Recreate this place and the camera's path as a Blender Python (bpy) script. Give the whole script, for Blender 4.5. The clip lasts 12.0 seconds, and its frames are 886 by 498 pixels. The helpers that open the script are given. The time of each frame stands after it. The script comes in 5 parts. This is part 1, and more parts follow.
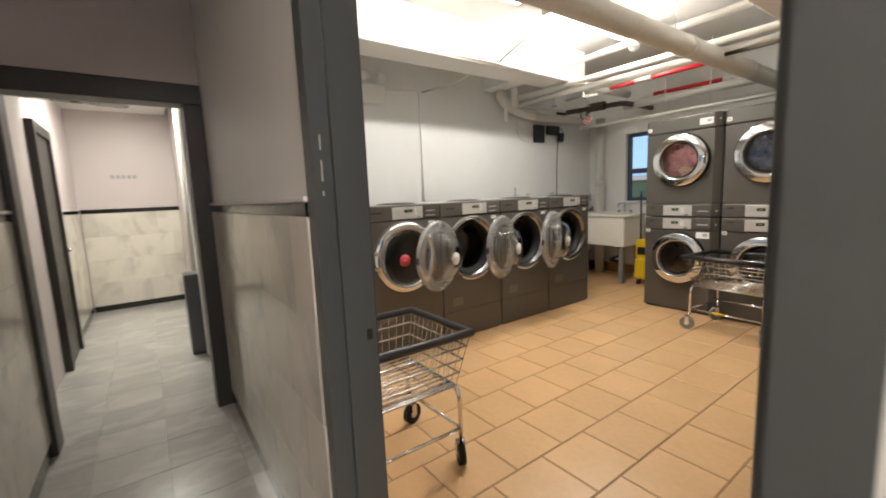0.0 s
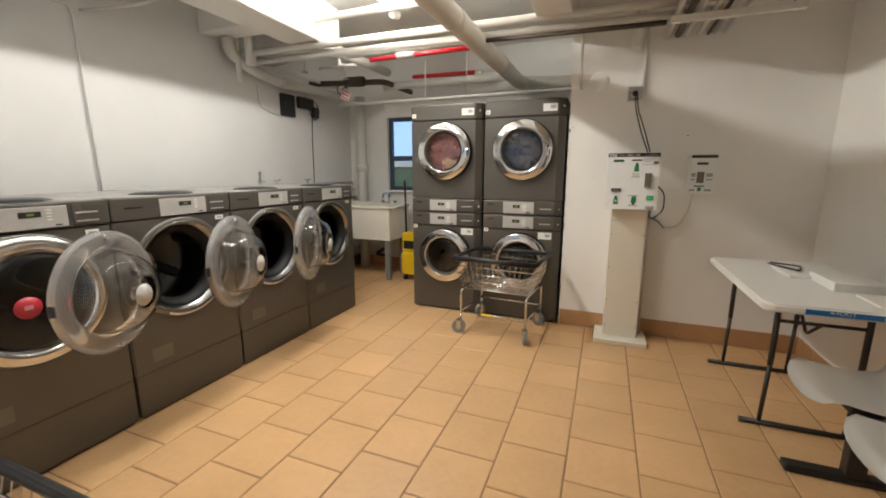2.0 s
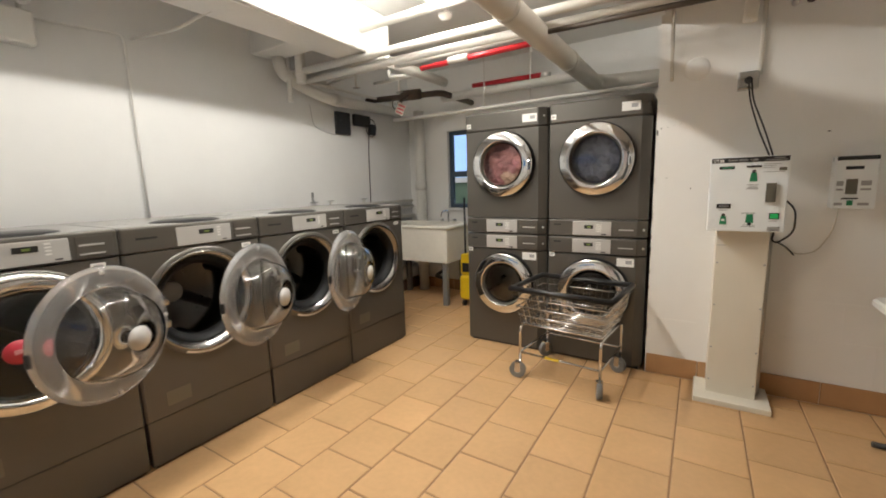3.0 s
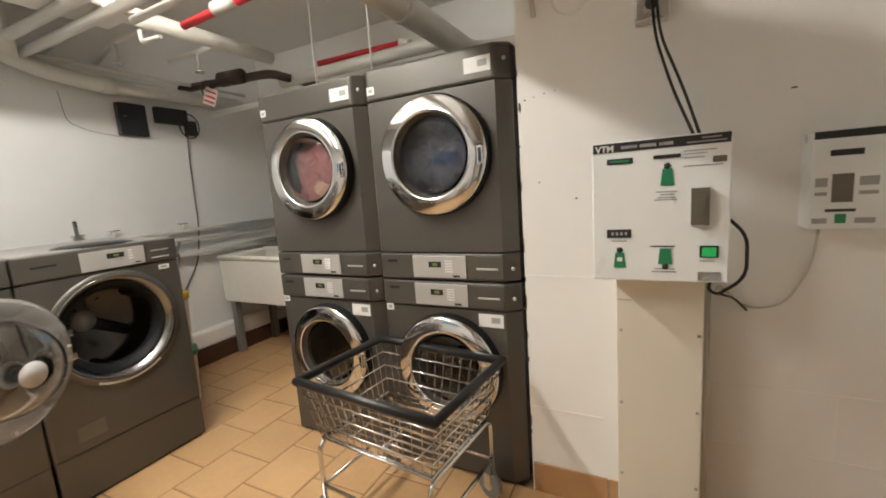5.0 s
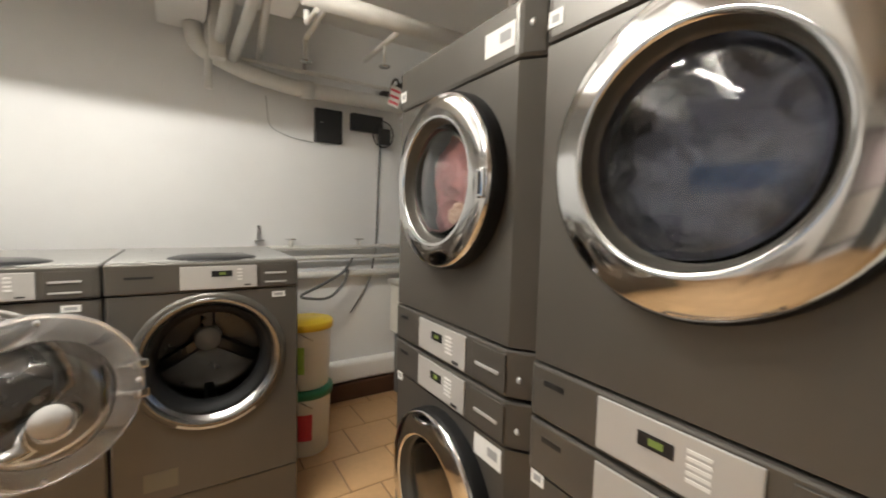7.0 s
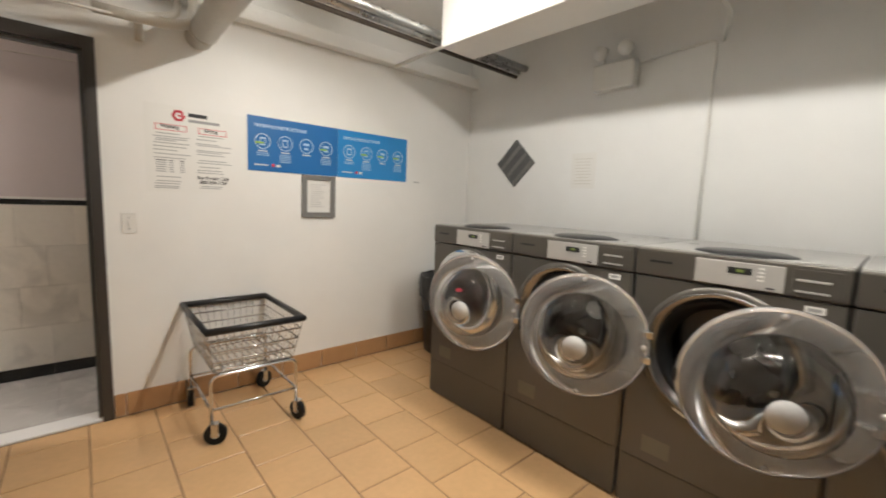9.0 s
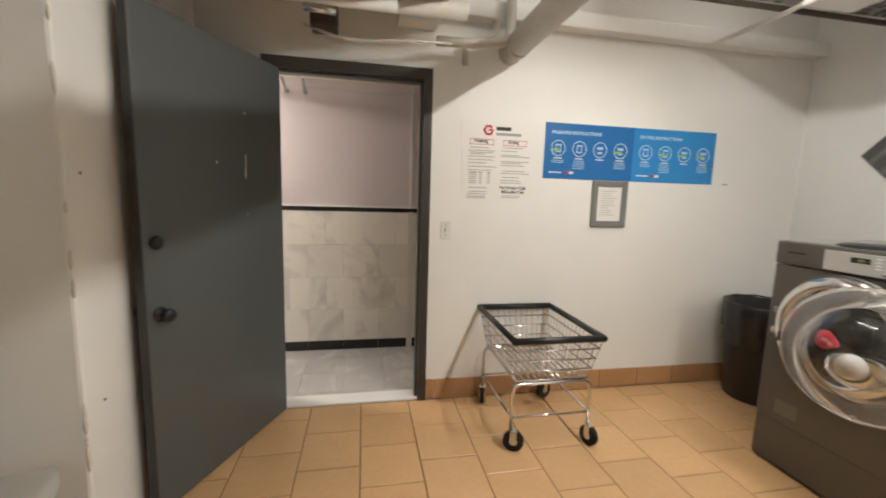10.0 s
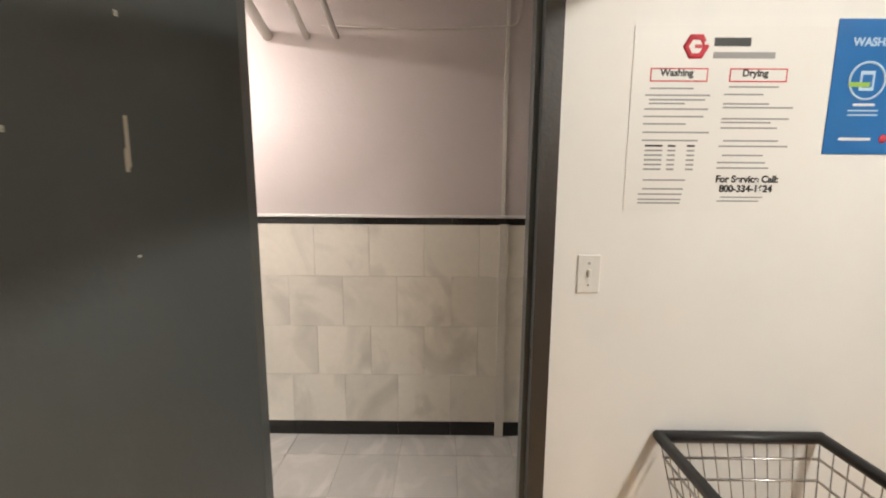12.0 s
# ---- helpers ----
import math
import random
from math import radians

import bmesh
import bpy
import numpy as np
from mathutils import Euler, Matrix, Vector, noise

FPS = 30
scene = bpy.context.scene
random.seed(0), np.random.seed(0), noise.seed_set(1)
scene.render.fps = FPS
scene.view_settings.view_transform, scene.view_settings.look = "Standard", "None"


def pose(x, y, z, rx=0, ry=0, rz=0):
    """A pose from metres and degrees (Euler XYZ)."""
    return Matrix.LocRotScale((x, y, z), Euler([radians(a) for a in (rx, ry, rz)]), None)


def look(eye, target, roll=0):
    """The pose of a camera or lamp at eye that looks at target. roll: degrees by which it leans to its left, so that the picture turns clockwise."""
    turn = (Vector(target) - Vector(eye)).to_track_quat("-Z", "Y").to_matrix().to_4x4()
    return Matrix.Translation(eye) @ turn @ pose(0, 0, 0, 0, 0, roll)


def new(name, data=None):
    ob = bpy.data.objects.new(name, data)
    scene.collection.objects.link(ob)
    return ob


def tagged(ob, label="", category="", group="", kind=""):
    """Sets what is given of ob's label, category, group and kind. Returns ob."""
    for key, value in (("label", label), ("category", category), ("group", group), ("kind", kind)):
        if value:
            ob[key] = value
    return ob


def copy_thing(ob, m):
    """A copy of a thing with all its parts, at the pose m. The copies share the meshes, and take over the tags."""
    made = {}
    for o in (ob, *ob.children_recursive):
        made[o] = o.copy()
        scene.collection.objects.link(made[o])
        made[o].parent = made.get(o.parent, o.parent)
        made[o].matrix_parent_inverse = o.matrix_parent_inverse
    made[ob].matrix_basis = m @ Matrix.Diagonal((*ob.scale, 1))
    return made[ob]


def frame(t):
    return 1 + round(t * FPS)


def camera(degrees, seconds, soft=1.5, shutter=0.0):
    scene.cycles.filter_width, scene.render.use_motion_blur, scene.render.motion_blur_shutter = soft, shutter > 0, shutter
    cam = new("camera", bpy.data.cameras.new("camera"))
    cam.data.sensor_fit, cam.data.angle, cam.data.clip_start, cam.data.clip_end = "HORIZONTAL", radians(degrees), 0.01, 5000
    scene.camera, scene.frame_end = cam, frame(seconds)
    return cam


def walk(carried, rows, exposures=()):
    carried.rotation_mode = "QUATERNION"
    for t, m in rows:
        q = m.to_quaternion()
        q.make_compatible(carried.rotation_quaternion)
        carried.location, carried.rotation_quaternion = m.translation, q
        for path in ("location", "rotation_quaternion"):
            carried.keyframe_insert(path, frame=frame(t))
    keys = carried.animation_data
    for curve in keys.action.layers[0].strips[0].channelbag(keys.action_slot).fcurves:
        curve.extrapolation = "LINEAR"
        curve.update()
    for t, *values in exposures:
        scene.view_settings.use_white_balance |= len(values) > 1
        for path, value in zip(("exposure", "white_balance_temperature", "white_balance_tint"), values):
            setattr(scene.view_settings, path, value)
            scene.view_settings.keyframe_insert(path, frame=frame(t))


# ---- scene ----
cam = camera(94.8, 12.0, soft=1.8, shutter=0.2)
PATH = [
    (0, (2.77, -0.505, 1.269), (1.163, 0.657, 1.009), -2.4),
    (0.5, (2.45, -0.361, 1.248), (1.192, 1.181, 1.045), -1.9),
    (1, (2.3, -0.159, 1.257), (1.533, 1.66, 0.939), -1.6),
    (1.5, (2.262, 0.092, 1.336), (1.508, 1.91, 0.98), 0.6),
    (2, (2.256, 0.221, 1.344), (1.535, 2.047, 0.966), -0),
    (2.5, (2.209, 0.454, 1.325), (1.278, 2.194, 1), -1.5),
    (2.7, (2.201, 0.546, 1.349), (1.138, 2.213, 1.046), -1.9),
    (4.3, (2.339, 1.664, 1.371), (1.503, 3.448, 1.026), -2),
    (4.5, (2.344, 1.807, 1.361), (1.554, 3.609, 1.001), -3.3),
    (5, (2.408, 2.181, 1.371), (1.507, 3.942, 1.081), -4.1),
    (5.5, (2.38, 2.479, 1.376), (1.384, 4.185, 1.062), -2.8),
    (6, (2.183, 2.798, 1.408), (1.069, 4.449, 1.234), -0.6),
    (6.5, (2.037, 3.051, 1.413), (0.7, 4.532, 1.267), -0.1),
    (6.7, (1.98, 3.13, 1.408), (0.498, 4.466, 1.264), 0.7),
    (8.3, (1.74, 3.046, 1.404), (-0.156, 2.435, 1.223), 2),
    (8.5, (1.753, 3.054, 1.412), (-0.008, 2.13, 1.208), 2.6),
    (9, (1.834, 2.943, 1.372), (0.513, 1.46, 1.138), 2.4),
    (9.5, (1.995, 2.751, 1.38), (1.138, 0.96, 1.141), 1.6),
    (10, (2.156, 2.563, 1.394), (1.775, 0.617, 1.131), 1.7),
    (10.5, (2.177, 2.284, 1.39), (2.207, 0.301, 1.134), 1.7),
    (11, (2.13, 1.991, 1.4), (2.261, 0.014, 1.129), 1.4),
    (11.5, (2.144, 1.571, 1.411), (2.159, -0.412, 1.148), 1),
    (12, (2.066, 1.166, 1.416), (2.076, -0.813, 1.129), 0.4),
]
walk(cam, [(t, look(eye, target, roll)) for t, eye, target, roll in PATH], exposures=[(0.0,0.05),(1.5,0.0),(2.7,0.02),(4.3,0.12),(6.5,0.2),(8.3,-0.16),(10.0,-0.08),(12.0,0.1)])

# ---------------------------------------------------------------- world and lights
world = bpy.data.worlds.new("world")
scene.world = world
world.use_nodes = True
_sky = world.node_tree.nodes.new("ShaderNodeTexSky")
_sky.sky_type, _sky.sun_disc = "NISHITA", False
_sky.sun_elevation, _sky.sun_rotation = radians(30), radians(200)
world.node_tree.links.new(_sky.outputs[0], world.node_tree.nodes["Background"].inputs[0])
world.node_tree.nodes["Background"].inputs[1].default_value = 0.15


def area_lamp(name, m, sx, sy, watts, colour, label):
    data = bpy.data.lights.new(name, "AREA")
    data.shape, data.size, data.size_y, data.energy, data.color = "RECTANGLE", sx, sy, watts, colour
    ob = new(name, data)
    ob.matrix_world = m
    return tagged(ob, label, "lamp", kind="structure")


TUBE_X, TUBE_Z = 0.53, 2.67
for y0, watts in ((0.74, 16), (2.23, 30)):  # front fixture set dimmer, rear stronger to brighten the back of the room
    for side in (-1, 1):  # lamps tilted down and out to each side, right one boosted to balance the walls
        area_lamp("tube_light", pose(TUBE_X + 0.05 * side, y0 + 0.6, TUBE_Z - 0.022, 0, -40 * side), 0.045, 1.16, watts * (1.18 if side > 0 else 0.74), (1.0, 0.965, 0.90), "white fluorescent tube light under the ceiling")
area_lamp("corridor_light", pose(3.75, -0.56, 2.43), 0.22, 0.14, 38, (1.0, 0.90, 0.84), "warm corridor ceiling tube light")
area_lamp("corridor_light", pose(-2.2, -0.6, 2.40), 1.0, 0.3, 38, (1.0, 0.985, 0.87), "bright corridor ceiling tube light")
_sun = bpy.data.lights.new("sun", "SUN")
_sun.energy, _sun.angle, _sun.color = 1.0, radians(10), (1, 0.97, 0.92)
new("sun", _sun).matrix_world = pose(0, 8, 6, -60, 0, 20)

# ---------------------------------------------------------------- materials


def material(name, colour, rough=0.5, metal=0.0, grain=0.06, scale=20.0, blotch=0.06, bump=0.02, bscale=60.0, spec=0.5, per_object=0.0, coat=0.0):
    """Principled surface with two scales of colour variation and fine relief, in object space metres."""
    m = bpy.data.materials.new(name)
    m.use_nodes = True
    nt = m.node_tree
    n, l = nt.nodes, nt.links
    b = n["Principled BSDF"]
    b.inputs["Roughness"].default_value, b.inputs["Metallic"].default_value = rough, metal
    b.inputs["Specular IOR Level"].default_value = spec
    b.inputs["Coat Weight"].default_value = coat
    geo = n.new("ShaderNodeNewGeometry")

    def noise_at(s, detail=4):
        t = n.new("ShaderNodeTexNoise")
        t.inputs["Scale"].default_value, t.inputs["Detail"].default_value = s, detail
        l.new(geo.outputs["Position"], t.inputs["Vector"])
        return t.outputs["Fac"]

    def math_node(op, a, bb):
        k = n.new("ShaderNodeMath")
        k.operation = op
        for i, v in enumerate((a, bb)):
            if isinstance(v, (int, float)):
                k.inputs[i].default_value = v
            else:
                l.new(v, k.inputs[i])
        return k.outputs[0]

    fine = math_node("MULTIPLY", math_node("SUBTRACT", noise_at(scale), 0.5), grain * 2)
    broad = math_node("MULTIPLY", math_node("SUBTRACT", noise_at(scale * 0.07 + 0.8, 3), 0.5), blotch * 2)
    total = math_node("ADD", fine, broad)
    if per_object:
        info = n.new("ShaderNodeObjectInfo")
        total = math_node("ADD", total, math_node("MULTIPLY", math_node("SUBTRACT", info.outputs["Random"], 0.5), per_object * 2))
    fac = math_node("ADD", total, 1.0)
    mul = n.new("ShaderNodeVectorMath")
    mul.operation = "SCALE"
    mul.inputs[0].default_value = colour
    l.new(fac, mul.inputs["Scale"])
    l.new(mul.outputs[0], b.inputs["Base Color"])
    rr = math_node("ADD", math_node("MULTIPLY", math_node("SUBTRACT", noise_at(scale * 0.5), 0.5), min(0.25, rough * 0.5)), rough)
    l.new(rr, b.inputs["Roughness"])
    if bump:
        bp = n.new("ShaderNodeBump")
        bp.inputs["Strength"].default_value, bp.inputs["Distance"].default_value = 0.5, bump * 0.1
        l.new(noise_at(bscale), bp.inputs["Height"])
        l.new(bp.outputs[0], b.inputs["Normal"])
    return m


def glow(name, colour, strength):
    m = bpy.data.materials.new(name)
    m.use_nodes = True
    b = m.node_tree.nodes["Principled BSDF"]
    b.inputs["Base Color"].default_value = (*colour, 1)
    b.inputs["Emission Color"].default_value = (*colour, 1)
    b.inputs["Emission Strength"].default_value = strength
    return m


def clear(name, colour=(1, 1, 1), rough=0.02, ior=1.45, transmission=1.0):
    m = bpy.data.materials.new(name)
    m.use_nodes = True
    b = m.node_tree.nodes["Principled BSDF"]
    b.inputs["Base Color"].default_value = (*colour, 1)
    b.inputs["Transmission Weight"].default_value, b.inputs["Roughness"].default_value, b.inputs["IOR"].default_value = transmission, rough, ior
    return m


def marble(name, colour, vein, rough, stretch, amount):
    """Polished stone: cloudy veins that run across the slab, each slab from its own spot of the quarry."""
    m = material(name, colour, rough, grain=0.05, scale=30, blotch=0.08, bump=0.0, per_object=0.07)
    n, l = m.node_tree.nodes, m.node_tree.links
    b = n["Principled BSDF"]
    base = b.inputs["Base Color"].links[0].from_socket
    geo, info = n.new("ShaderNodeNewGeometry"), n.new("ShaderNodeObjectInfo")
    spot, place, tex = n.new("ShaderNodeVectorMath"), n.new("ShaderNodeVectorMath"), n.new("ShaderNodeTexNoise")
    spot.operation, place.operation = "SCALE", "MULTIPLY_ADD"
    spot.inputs[0].default_value = (7.0, 3.0, 5.0)
    l.new(info.outputs["Random"], spot.inputs["Scale"])
    l.new(geo.outputs["Position"], place.inputs[0])
    place.inputs[1].default_value = stretch
    l.new(spot.outputs[0], place.inputs[2])
    l.new(place.outputs[0], tex.inputs["Vector"])
    tex.inputs["Scale"].default_value, tex.inputs["Detail"].default_value, tex.inputs["Distortion"].default_value = 1.0, 6.0, 1.6
    ramp, mix = n.new("ShaderNodeValToRGB"), n.new("ShaderNodeMix")
    ramp.color_ramp.elements[0].position, ramp.color_ramp.elements[1].position = 0.50, 0.72
    l.new(tex.outputs["Fac"], ramp.inputs["Fac"])
    amt = n.new("ShaderNodeMath")
    amt.operation = "MULTIPLY"
    amt.inputs[1].default_value = amount
    l.new(ramp.outputs["Color"], amt.inputs[0])
    mix.data_type = "RGBA"
    l.new(amt.outputs[0], mix.inputs[0])
    l.new(base, mix.inputs[6])
    mix.inputs[7].default_value = (*vein, 1)
    l.new(mix.outputs[2], b.inputs["Base Color"])
    return m


WALL = material("white_wall_paint", (0.85, 0.84, 0.81), 0.45, grain=0.02, scale=9, blotch=0.06, bump=0.008, bscale=30)
# Cooler white, also darkened to offset the tubes' excess light on this wall.
COOLWALL_TONED = material("cool_white_wall_paint_toned_down", (0.79, 0.79, 0.775), 0.45, grain=0.02, scale=9, blotch=0.07, bump=0.008, bscale=30)
CEIL = material("white_ceiling_paint", (0.82, 0.81, 0.78), 0.5, grain=0.03, scale=7, blotch=0.06, bump=0.04, bscale=30)
GREYDOOR = material("grey_gloss_paint", (0.085, 0.095, 0.095), 0.35, grain=0.05, scale=5, blotch=0.12, bump=0.02, bscale=40)
BLACKISH = material("dark_brown_frame_paint", (0.03, 0.027, 0.024), 0.4, grain=0.1)
MAUVE = material("mauve_wall_paint", (0.60, 0.54, 0.53), 0.4, grain=0.02, blotch=0.04)
MARBLE = marble("pale_grey_marble", (0.74, 0.70, 0.62), (0.36, 0.345, 0.31), 0.14, (2.2, 2.2, 1.8), 0.55)
CORFLOOR = marble("grey_marble_floor_tile", (0.46, 0.445, 0.42), (0.72, 0.70, 0.66), 0.22, (4.5, 2.0, 2.0), 0.5)
BLACKTILE = material("black_gloss_tile", (0.012, 0.011, 0.010), 0.08, grain=0.2)
TILE = material("tan_ceramic_tile", (0.62, 0.385, 0.190), 0.32, grain=0.09, scale=30, blotch=0.14, bump=0.010, bscale=40, per_object=0.07)
GROUT = material("brown_grout", (0.32, 0.19, 0.10), 0.8, grain=0.25)
GREYGROUT = material("grey_marble_grout", (0.42, 0.40, 0.37), 0.7, grain=0.2)
GRAPHITE = material("graphite_metallic_enamel", (0.110, 0.101, 0.088), 0.36, metal=0.4, grain=0.03, blotch=0.03, bump=0.0)

# ---------------------------------------------------------------- mesh helpers


def mesh_of(name, bm, mat, smooth=False):
    me = bpy.data.meshes.new(name)
    if smooth:
        for f in bm.faces:
            f.smooth = True
    bm.normal_update()
    bm.to_mesh(me)
    bm.free()
    if mat:
        me.materials.append(mat)
    return me


def part(name, bm, mat, parent=None, label="", smooth=False):
    ob = new(name, mesh_of(name, bm, mat, smooth))
    if parent:
        ob.parent = parent
    if label:
        ob["label"] = label
    return ob


def box(x0, x1, y0, y1, z0, z1, bevel=0.0, seg=2, bm=None):
    bm = bm or bmesh.new()
    r = bmesh.ops.create_cube(bm, size=1.0)
    vs = r["verts"]
    for v in vs:
        v.co = Vector(((x0 + x1) / 2 + v.co.x * (x1 - x0), (y0 + y1) / 2 + v.co.y * (y1 - y0), (z0 + z1) / 2 + v.co.z * (z1 - z0)))
    if bevel > 0:
        es = {e for v in vs for e in v.link_edges}
        bmesh.ops.bevel(bm, geom=list(es), offset=min(bevel, 0.49 * min(abs(x1 - x0), abs(y1 - y0), abs(z1 - z0))), segments=seg, affect="EDGES", profile=0.5)
    return bm


def structure(name, bm, mat, label):
    return tagged(part(name, bm, mat), label, kind="structure")


def boxes(*rows):
    bm = bmesh.new()
    for r in rows:
        box(*r, bm=bm)
    return bm


# ---------------------------------------------------------------- the shell of the laundry room
XL, XR, YD, YV, YE, ZC = -1.13, 3.66, -0.055, 3.82, 5.25, 2.78
YC = -0.165                                # the doorway wall's corridor face
DX0, DX1, DZ = 1.79, 2.69, 2.095          # doorway
CY, CZ = -1.04, 2.46                       # corridor's far wall, ceiling
WX0, WX1, WZ0, WZ1 = -0.54, 0.32, 1.08, 2.04  # window
structure("floor", box(XL - 0.15, XR + 0.15, -0.06, YE + 0.15, -0.12, -0.004), GROUT, "brown grout bed under the tan floor tiles")
structure("wall_left", box(XL - 0.15, XL, -0.2, YE + 0.15, -0.05, ZC), COOLWALL_TONED, "white painted wall behind the washers")
structure("wall_door", boxes((XL, DX0, YC, YD, -0.05, ZC), (DX1, XR + 0.15, YC, YD, -0.05, ZC), (DX0, DX1, YC, YD, DZ, ZC)), WALL, "white painted wall with the doorway")
structure("wall_pier", box(3.08, XR + 0.15, YD, 1.07, -0.05, ZC, 0.012), WALL, "white plaster pier with a chipped corner")
structure("wall_right", box(XR, XR + 0.15, 1.07, YV, -0.05, ZC), WALL, "white painted wall beside the folding table")
structure("wall_dryer", box(1.945, XR + 0.15, YV, YE, -0.05, ZC), WALL, "white painted wall beside the dryers")
structure("wall_end", boxes((XL, WX0, YE, YE + 0.15, -0.05, ZC), (WX1, 1.945, YE, YE + 0.15, -0.05, ZC), (WX0, WX1, YE, YE + 0.15, -0.05, WZ0), (WX0, WX1, YE, YE + 0.15, WZ1, ZC)), WALL, "white painted end wall with a small window")
structure("ceiling", box(XL - 0.15, XR + 0.15, -0.2, YE + 0.15, ZC, ZC + 0.12), CEIL, "white painted concrete ceiling")
structure("ceiling_beam", box(-0.42, -0.10, 0.66, 3.62, 2.43, ZC - 0.002, 0.01), CEIL, "white boxed beam under the ceiling")

# ---------------------------------------------------------------- the corridor
structure("corridor_floor", box(-4.3, 4.6, -1.3, -0.062, -0.12, -0.004), GREYGROUT, "grey bed under the corridor's marble tiles")
structure("corridor_wall_far", box(-0.2, 4.6, CY - 0.15, CY, -0.05, CZ + 0.3), MAUVE, "mauve painted corridor wall over marble tiles")
structure("corridor_wall_left", box(-4.3, -0.2, -1.15 - 0.15, -1.15, -0.05, CZ + 0.3), MAUVE, "mauve painted corridor wall over marble tiles")
structure("corridor_wall_end", box(-4.3, -3.80, -1.15, 0.0, -0.05, CZ + 0.3), MAUVE, "pale painted wall at the end of the corridor")
structure("corridor_wall_inner", box(-4.3, XL - 0.15, -0.12, 0.0, -0.05, CZ + 0.3), MAUVE, "pale painted corridor wall")
structure("corridor_wall_near_end", box(4.5, 4.6, -1.1, 0, -0.05, CZ + 0.3), MAUVE, "mauve corridor wall")
structure("corridor_ceiling", box(-4.3, 4.6, -1.3, YC + 0.005, CZ, CZ + 0.1), CEIL, "white corridor ceiling")

# ---------------------------------------------------------------- more materials
CHROME = material("polished_chrome", (0.68, 0.685, 0.69), 0.10, metal=1.0, grain=0.02, blotch=0.03, bump=0.0)
WIRE = material("bright_zinc_wire", (0.64, 0.64, 0.635), 0.20, metal=1.0, grain=0.08, blotch=0.05, bump=0.0)
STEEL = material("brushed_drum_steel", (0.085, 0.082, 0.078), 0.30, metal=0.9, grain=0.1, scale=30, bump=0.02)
DARKPLASTIC = material("black_plastic", (0.014, 0.014, 0.015), 0.38, grain=0.1, bump=0.01)
RUBBER = material("dark_rubber", (0.009, 0.009, 0.009), 0.55, grain=0.15, spec=0.25)
GREYRUBBER = material("grey_caster_rubber", (0.20, 0.20, 0.195), 0.55, grain=0.15)
TOPGREY = material("grey_enamel_top", (0.30, 0.295, 0.28), 0.30, metal=0.2, grain=0.03, blotch=0.05, bump=0.0)
DARKCHROME = material("dull_dark_steel", (0.26, 0.255, 0.25), 0.22, metal=1.0, grain=0.04, blotch=0.06, bump=0.0)
SILVER = material("silver_panel_plastic", (0.50, 0.49, 0.47), 0.32, metal=0.25, grain=0.02, blotch=0.02, bump=0.0)
POSTERWHITE = material("white_poster_card", (0.84, 0.83, 0.795), 0.4, grain=0.01, blotch=0.02, bump=0.0)
LABELWHITE = material("white_sticker", (0.78, 0.77, 0.74), 0.45, grain=0.02, blotch=0.02, bump=0.0)
GREYINK = material("grey_ink", (0.36, 0.36, 0.36), 0.6, grain=0.05, bump=0.0)
BLACKINK = material("black_ink", (0.02, 0.02, 0.02), 0.5, grain=0.05, bump=0.0)
REDINK = material("red_ink", (0.62, 0.035, 0.06), 0.45, grain=0.04, bump=0.0)
STICKERRED = material("dark_red_sticker", (0.46, 0.025, 0.045), 0.4, grain=0.1, bump=0.0)
BLUEINK = material("deep_blue_print", (0.012, 0.15, 0.43), 0.35, grain=0.02, blotch=0.05, bump=0.0)
SKYINK = material("bright_blue_print", (0.02, 0.25, 0.62), 0.35, grain=0.02, blotch=0.06, bump=0.0)
PALEINK = material("pale_blue_print", (0.50, 0.66, 0.82), 0.4, grain=0.03, bump=0.0)
LIMEINK = material("lime_green_print", (0.34, 0.55, 0.08), 0.4, grain=0.03, bump=0.0)
GREENKEY = material("green_plastic", (0.02, 0.22, 0.10), 0.35, grain=0.05, bump=0.0)
PATCH = material("worn_silver_label", (0.16, 0.145, 0.115), 0.5, metal=0.3, grain=0.06, bump=0.0)
WHITEMETAL = material("cream_painted_metal", (0.72, 0.68, 0.58), 0.38, grain=0.02, scale=12, blotch=0.05, bump=0.0)
WHITEPLASTIC = material("white_moulded_plastic", (0.76, 0.75, 0.71), 0.35, grain=0.02, blotch=0.03, bump=0.01)
TUBMAT = material("off_white_fibreglass", (0.80, 0.77, 0.69), 0.35, grain=0.05, blotch=0.1, bump=0.01)
YELLOW = material("yellow_plastic", (0.74, 0.50, 0.015), 0.35, grain=0.04, blotch=0.05, bump=0.0)
REDPIPE = material("red_pipe_paint", (0.58, 0.02, 0.03), 0.35, grain=0.05, blotch=0.08)
PIPEWHITE = material("white_pipe_paint", (0.70, 0.68, 0.63), 0.42, grain=0.04, blotch=0.08, bump=0.03)
PIPEDUSTY = material("dusty_pipe_lagging", (0.60, 0.57, 0.51), 0.6, grain=0.06, scale=12, blotch=0.12, bump=0.06, bscale=35)
PIPEBROWN = material("rusty_brown_pipe", (0.075, 0.055, 0.04), 0.6, grain=0.2, blotch=0.2)
GALV = material("galvanised_conduit", (0.55, 0.55, 0.54), 0.28, metal=0.9, grain=0.06, blotch=0.08)
SLATE = material("woven_dark_panel", (0.10, 0.10, 0.10), 0.6, grain=0.45, scale=60, blotch=0.3, bump=0.1)
SLATEPALE = material("woven_grey_strip", (0.17, 0.165, 0.155), 0.6, grain=0.45, scale=50, blotch=0.3, bump=0.1)
PALECLOTH = material("peach_laundry_cloth", (0.72, 0.47, 0.36), 0.85, grain=0.2, scale=18, blotch=0.2, bump=0.12, bscale=60)
